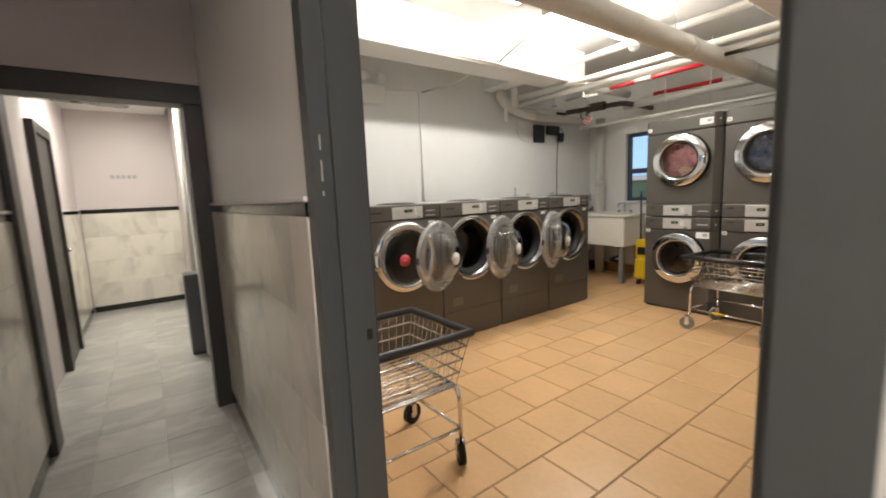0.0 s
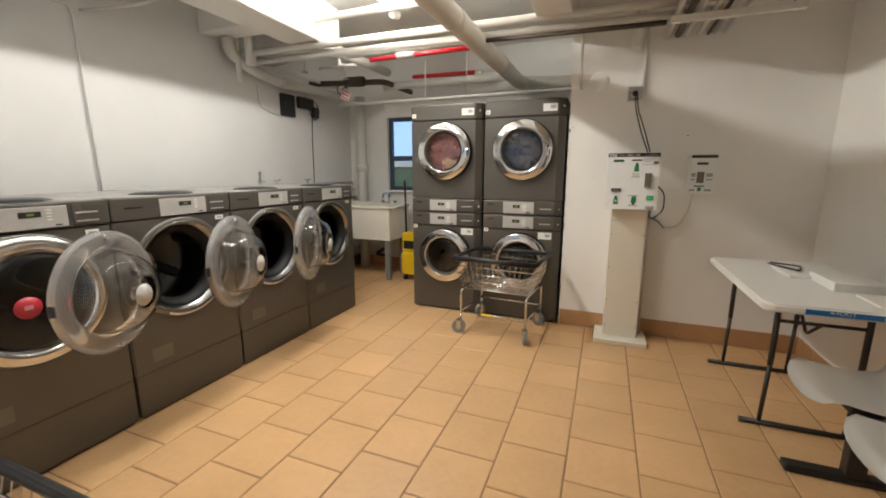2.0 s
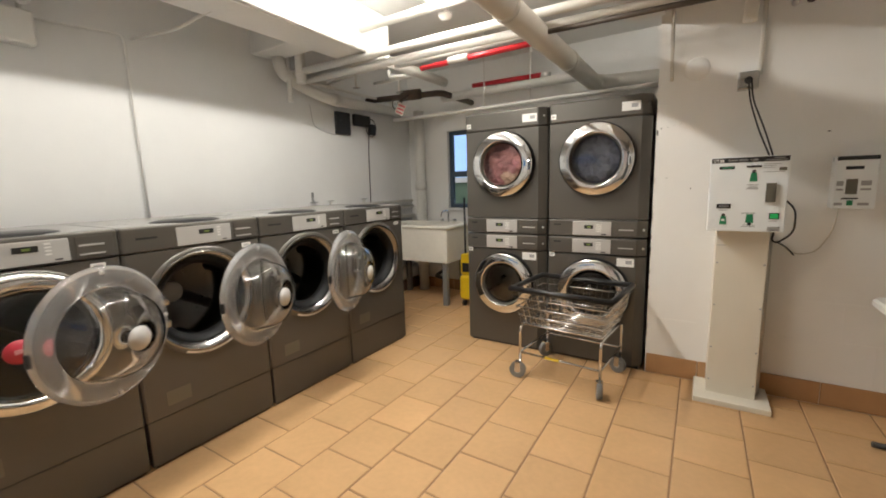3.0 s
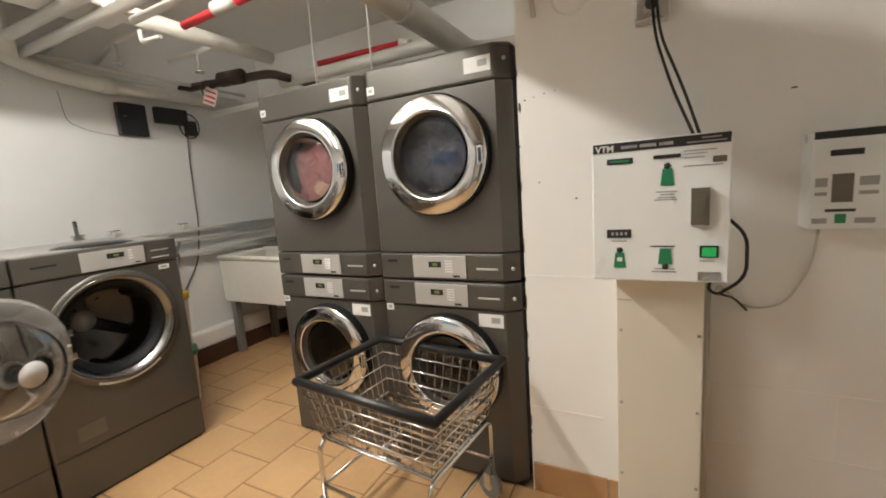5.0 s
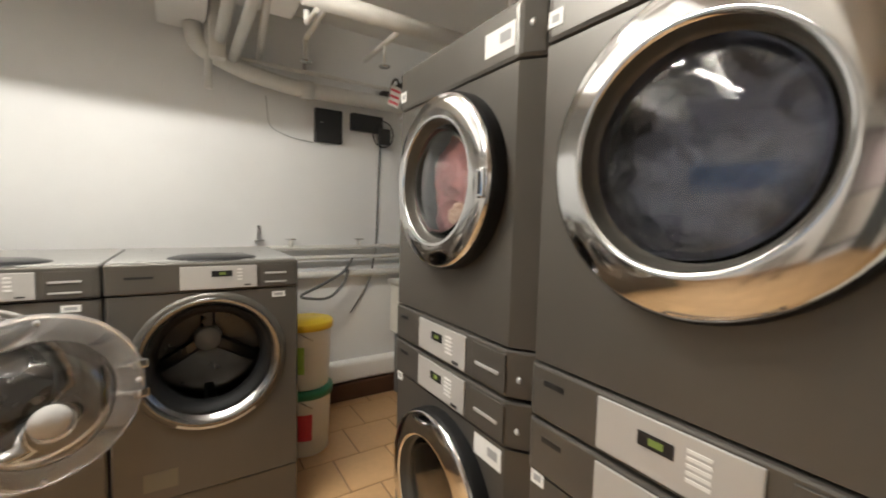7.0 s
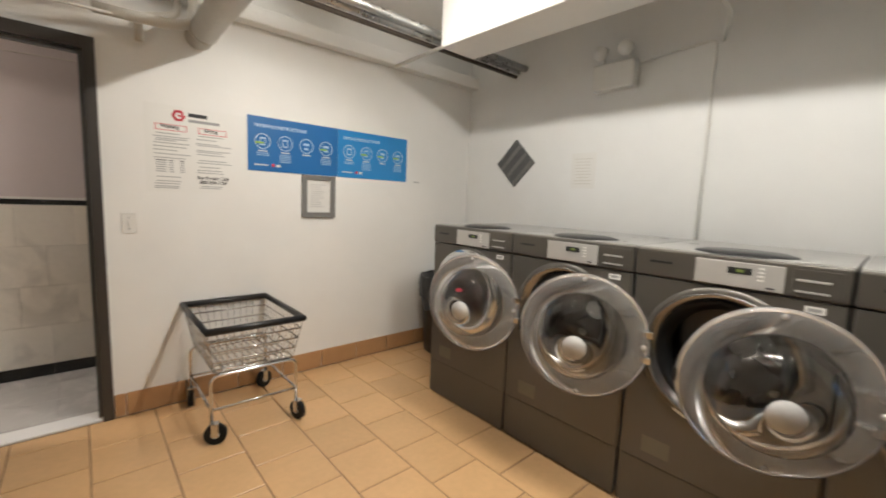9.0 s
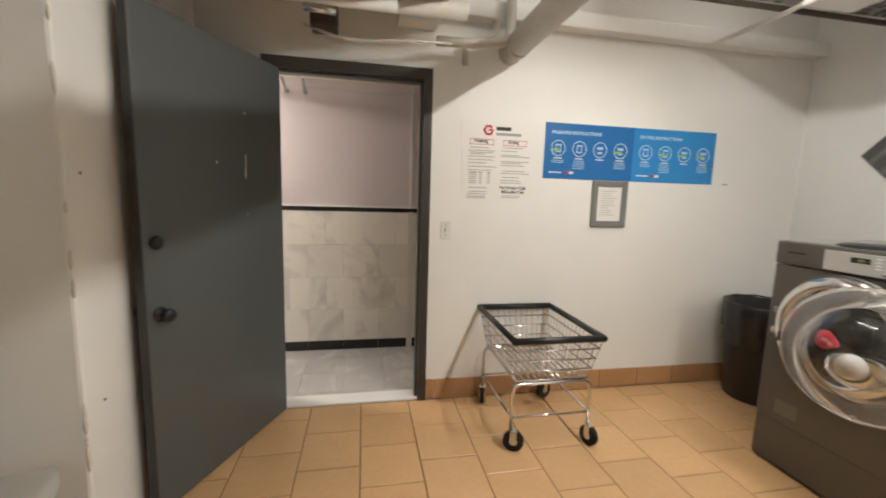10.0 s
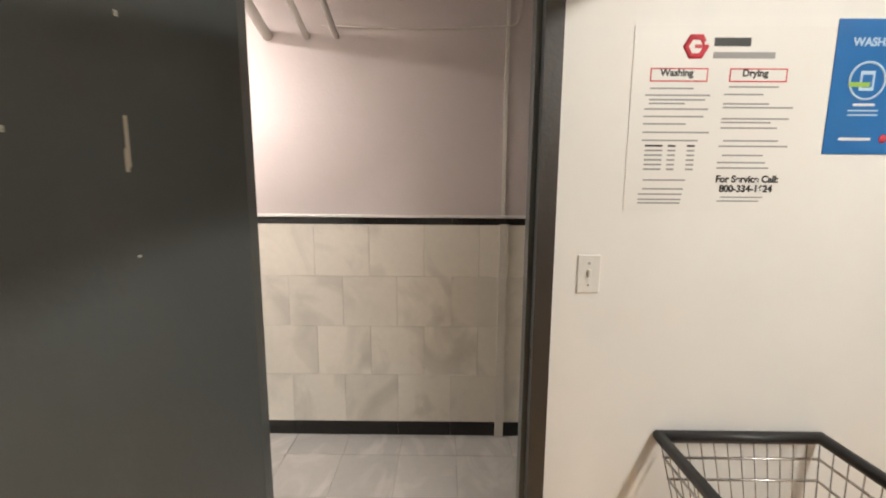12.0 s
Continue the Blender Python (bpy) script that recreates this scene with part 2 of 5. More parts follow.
REDCLOTH = material("red_laundry_cloth", (0.36, 0.05, 0.075), 0.85, grain=0.3, scale=18, blotch=0.3, bump=0.12, bscale=60)
DULLLABEL = material("worn_white_label_film", (0.52, 0.51, 0.49), 0.55, grain=0.08, scale=60, blotch=0.1)
PINKCLOTH = material("pink_laundry_cloth", (0.60, 0.25, 0.25), 0.85, grain=0.35, scale=9, blotch=0.5, bump=0.12, bscale=40)
NAVYCLOTH = material("navy_laundry_cloth", (0.11, 0.12, 0.17), 0.85, grain=0.3, scale=14, blotch=0.4, bump=0.12, bscale=40)
BASEBROWN = material("tan_base_tile", (0.45, 0.255, 0.12), 0.4, grain=0.12, scale=14, blotch=0.12, bump=0.02, per_object=0.07)
WINFRAME = material("slate_blue_window_frame", (0.05, 0.075, 0.11), 0.45, grain=0.08)
GLASS = clear("door_glass", (0.93, 0.94, 0.94), 0.01)
SMOKE = clear("smoked_door_glass", (0.42, 0.42, 0.44), 0.01)
PANE = clear("window_pane", (0.95, 0.97, 1.0), 0.0)
FROST = clear("clear_grey_plastic", (0.88, 0.885, 0.89), 0.15, transmission=0.86)
DISPLAY = glow("green_display_digits", (0.16, 0.22, 0.05), 0.12)
GREENLAMP = glow("lit_green_button", (0.02, 0.40, 0.10), 0.22)
TUBEGLOW = glow("fluorescent_tube_glass", (1.0, 0.95, 0.86), 9.0)

# ---------------------------------------------------------------- shape helpers


def tube(points, r, n=8, bm=None, closed=False, cap=True):
    """A round bar along a line of points, mitred at the bends."""
    bm = bm or bmesh.new()
    pts = [Vector(p) for p in points]
    k = len(pts)
    rings = []
    up = None
    for i, p in enumerate(pts):
        a = pts[(i - 1) % k] if (closed or i > 0) else p
        b = pts[(i + 1) % k] if (closed or i < k - 1) else p
        d0, d1 = (p - a), (b - p)
        d0 = d0.normalized() if d0.length > 1e-9 else d1.normalized()
        d1 = d1.normalized() if d1.length > 1e-9 else d0
        t = (d0 + d1)
        t = t.normalized() if t.length > 1e-6 else d1
        if up is None:
            up = Vector((0, 0, 1)) if abs(t.z) < 0.9 else Vector((1, 0, 0))
        u = (up - t * up.dot(t))
        u = u.normalized() if u.length > 1e-6 else t.orthogonal().normalized()
        w = t.cross(u)
        up = u
        cosang = max(0.5, d0.dot(t))
        s = 1.0 / cosang
        rings.append([bm.verts.new(p + (u * math.cos(2 * math.pi * j / n) + w * math.sin(2 * math.pi * j / n)) * r * (s if 0 < i < k - 1 or closed else 1)) for j in range(n)])
    m = k if closed else k - 1
    for i in range(m):
        A, B = rings[i], rings[(i + 1) % k]
        for j in range(n):
            f = bm.faces.new((A[j], A[(j + 1) % n], B[(j + 1) % n], B[j]))
            f.smooth = True
    if cap and not closed:
        bm.faces.new(rings[0][::-1])
        bm.faces.new(rings[-1])
    bmesh.ops.recalc_face_normals(bm, faces=bm.faces[:])
    return bm


def bend(points, radius=0.08, steps=6):
    """The same line with rounded corners."""
    pts = [Vector(p) for p in points]
    out = [pts[0]]
    for a, p, b in zip(pts, pts[1:], pts[2:]):
        r = min(radius, (p - a).length * 0.45, (b - p).length * 0.45)
        s, e = p + (a - p).normalized() * r, p + (b - p).normalized() * r
        for i in range(steps + 1):
            t = i / steps
            out.append(s * (1 - t) ** 2 + p * 2 * t * (1 - t) + e * t * t)
    out.append(pts[-1])
    return out


def lathe(profile, cx=0.0, cz=0.0, n=48, axis="y", bm=None, close=False):
    """Turns (radius, depth) pairs about an axis through (cx, cz)."""
    bm = bm or bmesh.new()
    rings = []
    for r, d in profile:
        ring = []
        for j in range(n):
            a = 2 * math.pi * j / n
            c, s = r * math.cos(a), r * math.sin(a)
            ring.append(bm.verts.new((cx + c, d, cz + s) if axis == "y" else (cx + c, cz + s, d)))
        rings.append(ring)
    pairs = list(zip(rings, rings[1:])) + ([(rings[-1], rings[0])] if close else [])
    for A, B in pairs:
        for j in range(n):
            f = bm.faces.new((A[j], A[(j + 1) % n], B[(j + 1) % n], B[j]))
            f.smooth = True
    for ring, (r, _) in ((rings[0], profile[0]), (rings[-1], profile[-1])):
        if not close and r < 0.02:
            bm.faces.new(ring)
    bmesh.ops.recalc_face_normals(bm, faces=bm.faces[:])
    return bm


def disc(r, d, cx=0.0, cz=0.0, n=40, thick=0.003):
    return lathe([(0.001, d), (r, d), (r, d + thick), (0.001, d + thick)], cx, cz, n)


def holed_front(w, z0, z1, cx, cz, r, depth, n=64, cut=0.010, left=0.010):
    """A box front with a round hole: flat face at y = 0, upright edges cut back, returning to depth."""
    bm = bmesh.new()
    inner, outer, side, back = [], [], [], []
    corner = [math.atan2(b - cz, a - cx) % (2 * math.pi) for a, b in ((0, z0), (w, z0), (w, z1), (0, z1))]
    angles = sorted([2 * math.pi * j / n for j in range(n)] + corner)
    for a in angles:
        c, s = math.cos(a), math.sin(a)
        tx = ((w - cx) / c if c > 0 else -cx / c) if abs(c) > 1e-9 else 1e9
        tz = ((z1 - cz) / s if s > 0 else (z0 - cz) / s) if abs(s) > 1e-9 else 1e9
        t = min(tx, tz)
        x, z = cx + t * c, cz + t * s
        inner.append(bm.verts.new((cx + r * c, 0, cz + r * s)))
        outer.append(bm.verts.new((min(max(x, left), w - cut), 0, z)))
        side.append(bm.verts.new((x, min(cut if x > cx else left, 0.045), z)))
        back.append(bm.verts.new((x, depth, z)))
    k = len(angles)
    for j in range(k):
        q = (j + 1) % k
        bm.faces.new((inner[j], inner[q], outer[q], outer[j]))
        bm.faces.new((outer[j], outer[q], side[q], side[j]))
        bm.faces.new((side[j], side[q], back[q], back[j]))
    bm.faces.new(back)
    bmesh.ops.recalc_face_normals(bm, faces=bm.faces[:])
    return bm


def cut_box(x0, x1, y0, y1, z0, z1, cut=0.06, deep=0.045, left=0.010, round_off=0.006):
    """A cabinet block whose two upright front edges are cut back."""
    bm = bmesh.new()
    plan = [(x0 + left, y0), (x1 - cut, y0), (x1, y0 + deep), (x1, y1), (x0, y1), (x0, y0 + left)]
    low, top = ([bm.verts.new((x, y, z)) for x, y in plan] for z in (z0, z1))
    for i in range(6):
        q = (i + 1) % 6
        bm.faces.new((low[i], low[q], top[q], top[i]))
    bm.faces.new(low[::-1])
    bm.faces.new(top)
    bmesh.ops.recalc_face_normals(bm, faces=bm.faces[:])
    bmesh.ops.bevel(bm, geom=bm.edges[:], offset=round_off, segments=2, affect="EDGES", profile=0.5)
    return bm


def plate(x0, x1, z0, z1, d, thick=0.004, bevel=0.0):
    """A thin plate standing proud of a front at depth d (towards -y)."""
    return box(x0, x1, d - thick, d, z0, z1, bevel)


def empty(name, m=None):
    ob = new(name)
    if m is not None:
        ob.matrix_world = m
    return ob


def text_mesh(words, size, mat, parent, m, name="lettering", bold=0.0):
    cu = bpy.data.curves.new(name, "FONT")
    cu.body, cu.size, cu.align_x, cu.align_y, cu.extrude = words, size, "LEFT", "BOTTOM", 0.0004
    cu.offset = bold
    tmp = bpy.data.objects.new(name, cu)
    scene.collection.objects.link(tmp)
    bpy.context.view_layer.update()
    me = bpy.data.meshes.new_from_object(tmp.evaluated_get(bpy.context.evaluated_depsgraph_get()))
    bpy.data.objects.remove(tmp)
    me.materials.clear()
    me.materials.append(mat)
    ob = new(name, me)
    ob.parent = parent
    ob.matrix_basis = m
    return ob


# ---------------------------------------------------------------- washers: local x along the front, y into the machine
WW, WH, WD = 0.686, 1.213, 0.77
HC, HZ, HR = 0.343, 0.795, 0.245


def washer(door_open):
    w = empty("washing_machine")
    part("body", holed_front(WW, 0.255, 1.085, HC, HZ, 0.262, WD), GRAPHITE, w)
    part("base", box(0.004, WW - 0.004, 0.004, WD, 0.012, 0.252, 0.006), GRAPHITE, w, "dark enamel plinth base")
    part("foot_rail", box(0.02, WW - 0.02, 0.02, WD - 0.03, 0.0, 0.012), DARKPLASTIC, w)
    part("control_fascia", box(0.0, WW, -0.004, 0.30, 1.089, WH - 0.004, 0.010, 3), GRAPHITE, w)
    part("lid", box(0.001, WW - 0.001, 0.030, WD, WH - 0.02, WH, 0.006, 3), TOPGREY, w, "pale grey enamel top")
    bm = lathe([(0.001, WH + 0.012), (0.10, WH + 0.012), (0.125, WH + 0.004), (0.13, WH - 0.002)], 0.36, 0.14, 40, "z")
    for v in bm.verts:
        v.co.x = 0.36 + (v.co.x - 0.36) * 1.35
    part("drawer_cap", bm, DARKPLASTIC, w, "black oval detergent cap", True)
    panel = part("control_panel", plate(0.235, 0.515, 1.098, 1.192, -0.004, 0.005, 0.003), SILVER, w, "silver control panel")
    part("display", plate(0.345, 0.42, 1.148, 1.172, -0.009, 0.0015), DARKPLASTIC, panel, "small black display")
    part("digits", plate(0.372, 0.396, 1.155, 1.165, -0.0105, 0.0008), DISPLAY, panel)
    for i in range(4):
        part("button", plate(0.438, 0.458, 1.172 - i * 0.014, 1.179 - i * 0.014, -0.009, 0.002, 0.001), LABELWHITE, panel)
    part("logo_plate", plate(0.465, 0.49, 1.106, 1.112, -0.009, 0.001), DARKPLASTIC, panel)
    part("mark", plate(0.06, 0.15, 1.150, 1.160, -0.004, 0.0012), DARKPLASTIC, w)
    pocket = part("drawer_front", plate(0.535, 0.665, 1.098, 1.192, -0.004, 0.003, 0.002), GRAPHITE, w)
    part("bar", plate(0.545, 0.635, 1.150, 1.158, -0.007, 0.003, 0.001), SILVER, pocket)
    part("bar", plate(0.545, 0.635, 1.112, 1.119, -0.007, 0.003, 0.001), SILVER, pocket)
    part("serial_sticker", plate(0.575, 0.63, 1.045, 1.07, 0.0, 0.0012), LABELWHITE, w)
    part("sticker_print", plate(0.585, 0.62, 1.052, 1.063, -0.0012, 0.0006), GREYINK, w)
    part("service_label", plate(0.10, 0.215, 0.30, 0.375, 0.0, 0.0012), PATCH, w, "dull silver service label")
    # raised surround and the mouth of the drum
    part("surround", lathe([(0.290, 0.001), (0.284, -0.010), (0.264, -0.0138), (0.257, -0.009)], HC, HZ, 64), GRAPHITE, w, smooth=True)
    if door_open:
        part("chrome_lip", lathe([(0.2660, -0.0136), (0.2630, -0.0165), (0.2570, -0.0150), (0.2440, -0.0020), (0.2300, 0.0160)], HC, HZ, 64), DARKCHROME, w, "dull steel rim of the door opening", True)
    part("gasket", lathe([(0.257, -0.0070) if not door_open else (0.232, 0.014), (0.230, 0.012) if not door_open else (0.226, 0.012), (0.214, 0.026), (0.196, 0.05), (0.190, 0.08), (0.206, 0.11)], HC, HZ, 48), RUBBER, w, "black rubber door gasket", True)
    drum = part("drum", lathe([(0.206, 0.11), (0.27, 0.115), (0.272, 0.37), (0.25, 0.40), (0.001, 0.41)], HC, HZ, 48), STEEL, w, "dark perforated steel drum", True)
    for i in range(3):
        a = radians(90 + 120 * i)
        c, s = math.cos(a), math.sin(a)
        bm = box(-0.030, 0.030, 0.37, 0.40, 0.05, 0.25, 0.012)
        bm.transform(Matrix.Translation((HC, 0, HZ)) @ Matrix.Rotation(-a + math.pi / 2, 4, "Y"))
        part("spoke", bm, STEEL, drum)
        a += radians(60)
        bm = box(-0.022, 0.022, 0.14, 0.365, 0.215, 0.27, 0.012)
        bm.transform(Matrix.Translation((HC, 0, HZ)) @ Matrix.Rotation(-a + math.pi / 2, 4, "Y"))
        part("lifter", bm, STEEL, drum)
    part("hub", lathe([(0.001, 0.345), (0.050, 0.345), (0.058, 0.362), (0.062, 0.405)], HC, HZ, 32), SILVER, drum, "pale round hub", True)
    sticker = bmesh.new()
    for i in range(7):
        a0, a1 = radians(-118 + i * 9), radians(-118 + i * 9 + 9)
        vs = [sticker.verts.new((HC + r * math.cos(a), d, HZ + r * math.sin(a))) for r, d, a in ((0.2712, -0.0140, a0), (0.2712, -0.0140, a1), (0.2825, -0.0112, a1), (0.2825, -0.0112, a0))]
        sticker.faces.new(vs)
    if door_open:
        part("warning_strip", sticker, LABELWHITE, w, "white warning sticker on the rim")
    else:
        sticker.free()
    # the round door, hung on its left edge
    door = empty("door")
    door.parent = w
    R = 0.282
    if door_open:
        door.matrix_basis = pose(0.112, -0.075, HZ, 0, 0, -160)
        part("door_ring", lathe([(0.190, -0.018), (0.205, -0.034), (0.250, -0.034), (R, -0.016), (R, 0.004), (0.268, 0.014), (0.235, 0.016), (0.200, 0.010)], 0.272, 0, 64, close=True), FROST, door, "clear grey plastic ring of the open door", True)
        part("bowl", lathe([(0.197, 0.008), (0.187, 0.030), (0.174, 0.090), (0.150, 0.130), (0.10, 0.148), (0.001, 0.150), (0.001, 0.143), (0.098, 0.141), (0.145, 0.124), (0.168, 0.087), (0.181, 0.030), (0.190, 0.006)], 0.272, 0, 56), GLASS, door, "clear glass bowl", True)
        part("bowl_label", disc(0.050, 0.1525, 0.270, -0.012, 32), DULLLABEL, door, "round white label on the glass")
        for zz in (0.055, -0.055):
            part("hinge", box(-0.02, 0.03, -0.022, 0.012, zz - 0.016, zz + 0.016, 0.005), CHROME, door)
            part("hinge_arm", tube(bend([(0.052, 0.004, HZ + zz), (0.056, -0.05, HZ + zz), (0.112, -0.075, HZ + zz)], 0.03), 0.011, 8), CHROME, w, "chrome hinge arm")
        for a in (90, 180, 270):
            c, s = math.cos(radians(a)), math.sin(radians(a))
            part("screw_cap", lathe([(0.001, 0.021), (0.008, 0.021), (0.010, 0.012)], 0.272 + 0.258 * c, 0.258 * s, 12), SILVER, door, smooth=True)
        part("latch", box(0.548, 0.560, -0.012, 0.012, -0.025, 0.025, 0.004), DARKPLASTIC, door)
    else:
        door.matrix_basis = pose(0.071, -0.002, HZ)
        part("door_ring", lathe([(R, -0.012), (R - 0.004, -0.026), (0.268, -0.034), (0.232, -0.044), (0.222, -0.036), (0.216, -0.014)], 0.272, 0, 64), CHROME, door, "wide chrome ring of the shut door", True)
        part("glass", lathe([(0.001, -0.034), (0.12, -0.033), (0.19, -0.028), (0.218, -0.018), (0.214, -0.012), (0.001, -0.014)], 0.272, 0, 56), SMOKE, door, "dark door glass", True)
        part("red_sticker", disc(0.047, -0.0365, 0.240, -0.018, 28, 0.0035), STICKERRED, door, "round red sticker on the glass")
        part("sticker_mark", box(0.226, 0.255, -0.0376, -0.0365, -0.026, -0.008, 0.0), PINKCLOTH, door)
        for zz in (0.055, -0.055):
            part("hinge", box(-0.02, 0.02, -0.03, 0.0, zz - 0.016, zz + 0.016, 0.005), CHROME, door)
    return w


W_LABELS = ("graphite front-loading washing machine with its chrome door shut", "graphite front-loading washing machine with its round door wide open")
W0, WP = 0.79, 0.6925
shut = washer(False)
shut.matrix_basis = pose(0, W0, 0, 0, 0, 90)
tagged(shut, W_LABELS[0], "washing machine", "washing machines in a row")
opened = washer(True)
opened.matrix_basis = pose(0, W0 + WP, 0, 0, 0, 90)
tagged(opened, W_LABELS[1], "washing machine", "washing machines in a row")
for i in (2, 3):
    copy_thing(opened, pose(0, W0 + i * WP, 0, 0, 0, 90))

# ---------------------------------------------------------------- stacked dryers
DW, DH, DDEPTH = 0.687, 1.93, 0.74


def cloth_heap(cx, cz, seed, size=(0.200, 0.105, 0.200), y=0.125):
    """A crumpled bundle of cloth: one closed lump with ridged folds at three sizes."""
    bm = bmesh.new()
    bmesh.ops.create_icosphere(bm, subdivisions=6, radius=1.0)
    shift = Vector((seed * 1.7, seed * 0.9, seed * 2.3))
    for v in bm.verts:
        p = v.co.copy()
        k = 0.16 * (1 - 2.6 * abs(noise.noise(p * 1.7 + shift))) + 0.10 * (1 - 2.6 * abs(noise.noise(p * 3.9 + shift))) + 0.035 * (1 - 2.6 * abs(noise.noise(p * 9 + shift)))
        p *= 0.92 + k
        v.co = Vector((cx + p.x * size[0], y + p.y * size[1], cz + p.z * size[2]))
    return bm


def dryer_unit(thing, z0, z1, cz, strip0, strip1, cloth):
    """One of the two machines of a stack: front, round door, control strip."""
    u = part("cabinet", holed_front(DW, z0, z1, 0.343, cz, 0.235, DDEPTH, cut=0.06), GRAPHITE, thing)
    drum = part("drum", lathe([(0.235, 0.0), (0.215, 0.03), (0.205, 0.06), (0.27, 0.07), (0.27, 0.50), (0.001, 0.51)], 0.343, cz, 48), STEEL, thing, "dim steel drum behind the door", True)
    door = empty("door")
    door.parent = thing
    door.location = (0.0, 0.016, 0.0)
    part("gasket_ring", lathe([(0.258, 0.0), (0.258, -0.048), (0.256, -0.058), (0.251, -0.064)], 0.343, cz, 64), RUBBER, door, "black rubber edge", True)
    part("chrome_ring", lathe([(0.253, -0.060), (0.250, -0.068), (0.243, -0.072), (0.215, -0.078), (0.190, -0.083), (0.183, -0.083), (0.179, -0.079)], 0.343, cz, 64), CHROME, door, "wide chrome door ring", True)
    part("bezel", lathe([(0.179, -0.079), (0.175, -0.064), (0.171, -0.050), (0.166, -0.046)], 0.343, cz, 64), GRAPHITE, door, "dark inner wall of the door ring", True)
    part("glass", lathe([(0.001, -0.056), (0.09, -0.055), (0.140, -0.052), (0.170, -0.047), (0.168, -0.042), (0.140, -0.045), (0.001, -0.049)], 0.343, cz, 56), GLASS, door, "round door glass", True)
    part("hinge", box(0.141, 0.151, -0.078, -0.055, cz - 0.075, cz + 0.075, 0.004), DARKPLASTIC, door)
    part("latch_plate", box(0.560, 0.584, -0.0825, -0.070, cz - 0.055, cz + 0.020, 0.005), CHROME, door, "chrome pull recess of the door")
    part("latch_slot", box(0.567, 0.577, -0.0835, -0.0825, cz - 0.045, cz + 0.010, 0.0), DARKPLASTIC, door)
    if cloth:
        part("laundry", cloth_heap(0.343, cz - 0.012, 3 if cloth == PINKCLOTH else 8), cloth, thing, "heap of tumbling laundry behind the glass", True)
        if cloth == PINKCLOTH:
            part("pale_garment", cloth_heap(0.372, cz - 0.10, 5, (0.075, 0.045, 0.05), 0.055), PALECLOTH, thing, "pale peach garment behind the glass", True)
        else:
            part("red_garment", cloth_heap(0.435, cz - 0.075, 12, (0.04, 0.035, 0.065), 0.075), REDCLOTH, thing, "dark red garment behind the glass", True)
    strip = part("control_strip", cut_box(0.0, DW, -0.006, 0.2, strip0 + 0.003, strip1 - 0.003), GRAPHITE, thing)
    h = strip1 - strip0
    pan = part("control_panel", plate(0.187, 0.458, strip0 + 0.012, strip1 - 0.012, -0.006, 0.005, 0.003), SILVER, strip, "silver control panel")
    zc = (strip0 + strip1) / 2
    part("display", plate(0.272, 0.335, zc - 0.002, zc + 0.024, -0.011, 0.0015), DARKPLASTIC, strip, "small black display")
    part("digits", plate(0.292, 0.318, zc + 0.005, zc + 0.017, -0.0125, 0.0008), DISPLAY, strip)
    for i in range(5):
        part("button", plate(0.355, 0.392, zc + 0.024 - i * 0.012, zc + 0.030 - i * 0.012, -0.011, 0.0015), LABELWHITE, strip)
    part("logo_plate", plate(0.392, 0.425, strip0 + 0.018, strip0 + 0.027, -0.011, 0.001), DARKPLASTIC, strip)
    part("mark", plate(0.045, 0.10, strip1 - 0.045, strip1 - 0.033, -0.006, 0.001), DARKPLASTIC, strip)
    pocket = part("lint_drawer", plate(0.487, 0.628, strip0 + 0.014, strip1 - 0.014, -0.006, 0.004, 0.004), GRAPHITE, strip)
    part("bar", plate(0.508, 0.605, zc - 0.010, zc - 0.001, -0.010, 0.004, 0.001), SILVER, strip)
    return u


def dryer(cloth):
    d = empty("stacked_dryer")
    dryer_unit(d, 0.02, 0.826, 0.548, 0.83, 0.957, None)
    dryer_unit(d, 1.091, 1.786, 1.515 - 0.0, 0.960, 1.087, cloth)
    part("top_cap", cut_box(0.0, DW, -0.004, DDEPTH, 1.790, DH, round_off=0.012), GRAPHITE, d)
    part("plinth", box(0.02, DW - 0.02, 0.02, DDEPTH, 0.0, 0.02), DARKPLASTIC, d)
    part("rear_seal", box(0.01, DW - 0.01, 0.25, DDEPTH - 0.01, 0.82, 1.10), GRAPHITE, d)
    for x0, x1, z0, z1 in ((0.50, 0.615, 1.825, 1.885), (0.500, 0.615, 0.755, 0.815)):
        s = part("sticker", plate(x0, x1, z0, z1, -0.004 if z0 > 1 else 0.0, 0.0012), LABELWHITE, d, "white serial sticker")
        part("print", plate(x0 + 0.06, x1 - 0.015, z0 + 0.02, z1 - 0.015, -0.0052 if z0 > 1 else -0.0012, 0.0006), GREYINK, s)
    for zz in (1.82, 0.80):
        s = part("small_tag", plate(0.012, 0.052, zz, zz + 0.035, -0.004 if zz > 1 else 0.0, 0.0012), LABELWHITE, d)
        part("print", plate(0.022, 0.042, zz + 0.009, zz + 0.024, -0.0052 if zz > 1 else -0.0012, 0.0006), GREYINK, s)
    for zz in (1.86, 1.02, 0.89):
        part("side_screw", lathe([(0.001, -0.002), (0.007, -0.002), (0.009, 0.002)], 0.668, zz, 12), SILVER, d, smooth=True)
    return d


first = tagged(dryer(PINKCLOTH), "graphite stacked pair of tumble dryers holding pink laundry", "tumble dryer", "stacked tumble dryers")
first.matrix_basis = pose(0.524, 3.80, 0)
second = tagged(dryer(NAVYCLOTH), "graphite stacked pair of tumble dryers holding navy laundry", "tumble dryer", "stacked tumble dryers")
second.matrix_basis = pose(1.234, 3.80, 0)

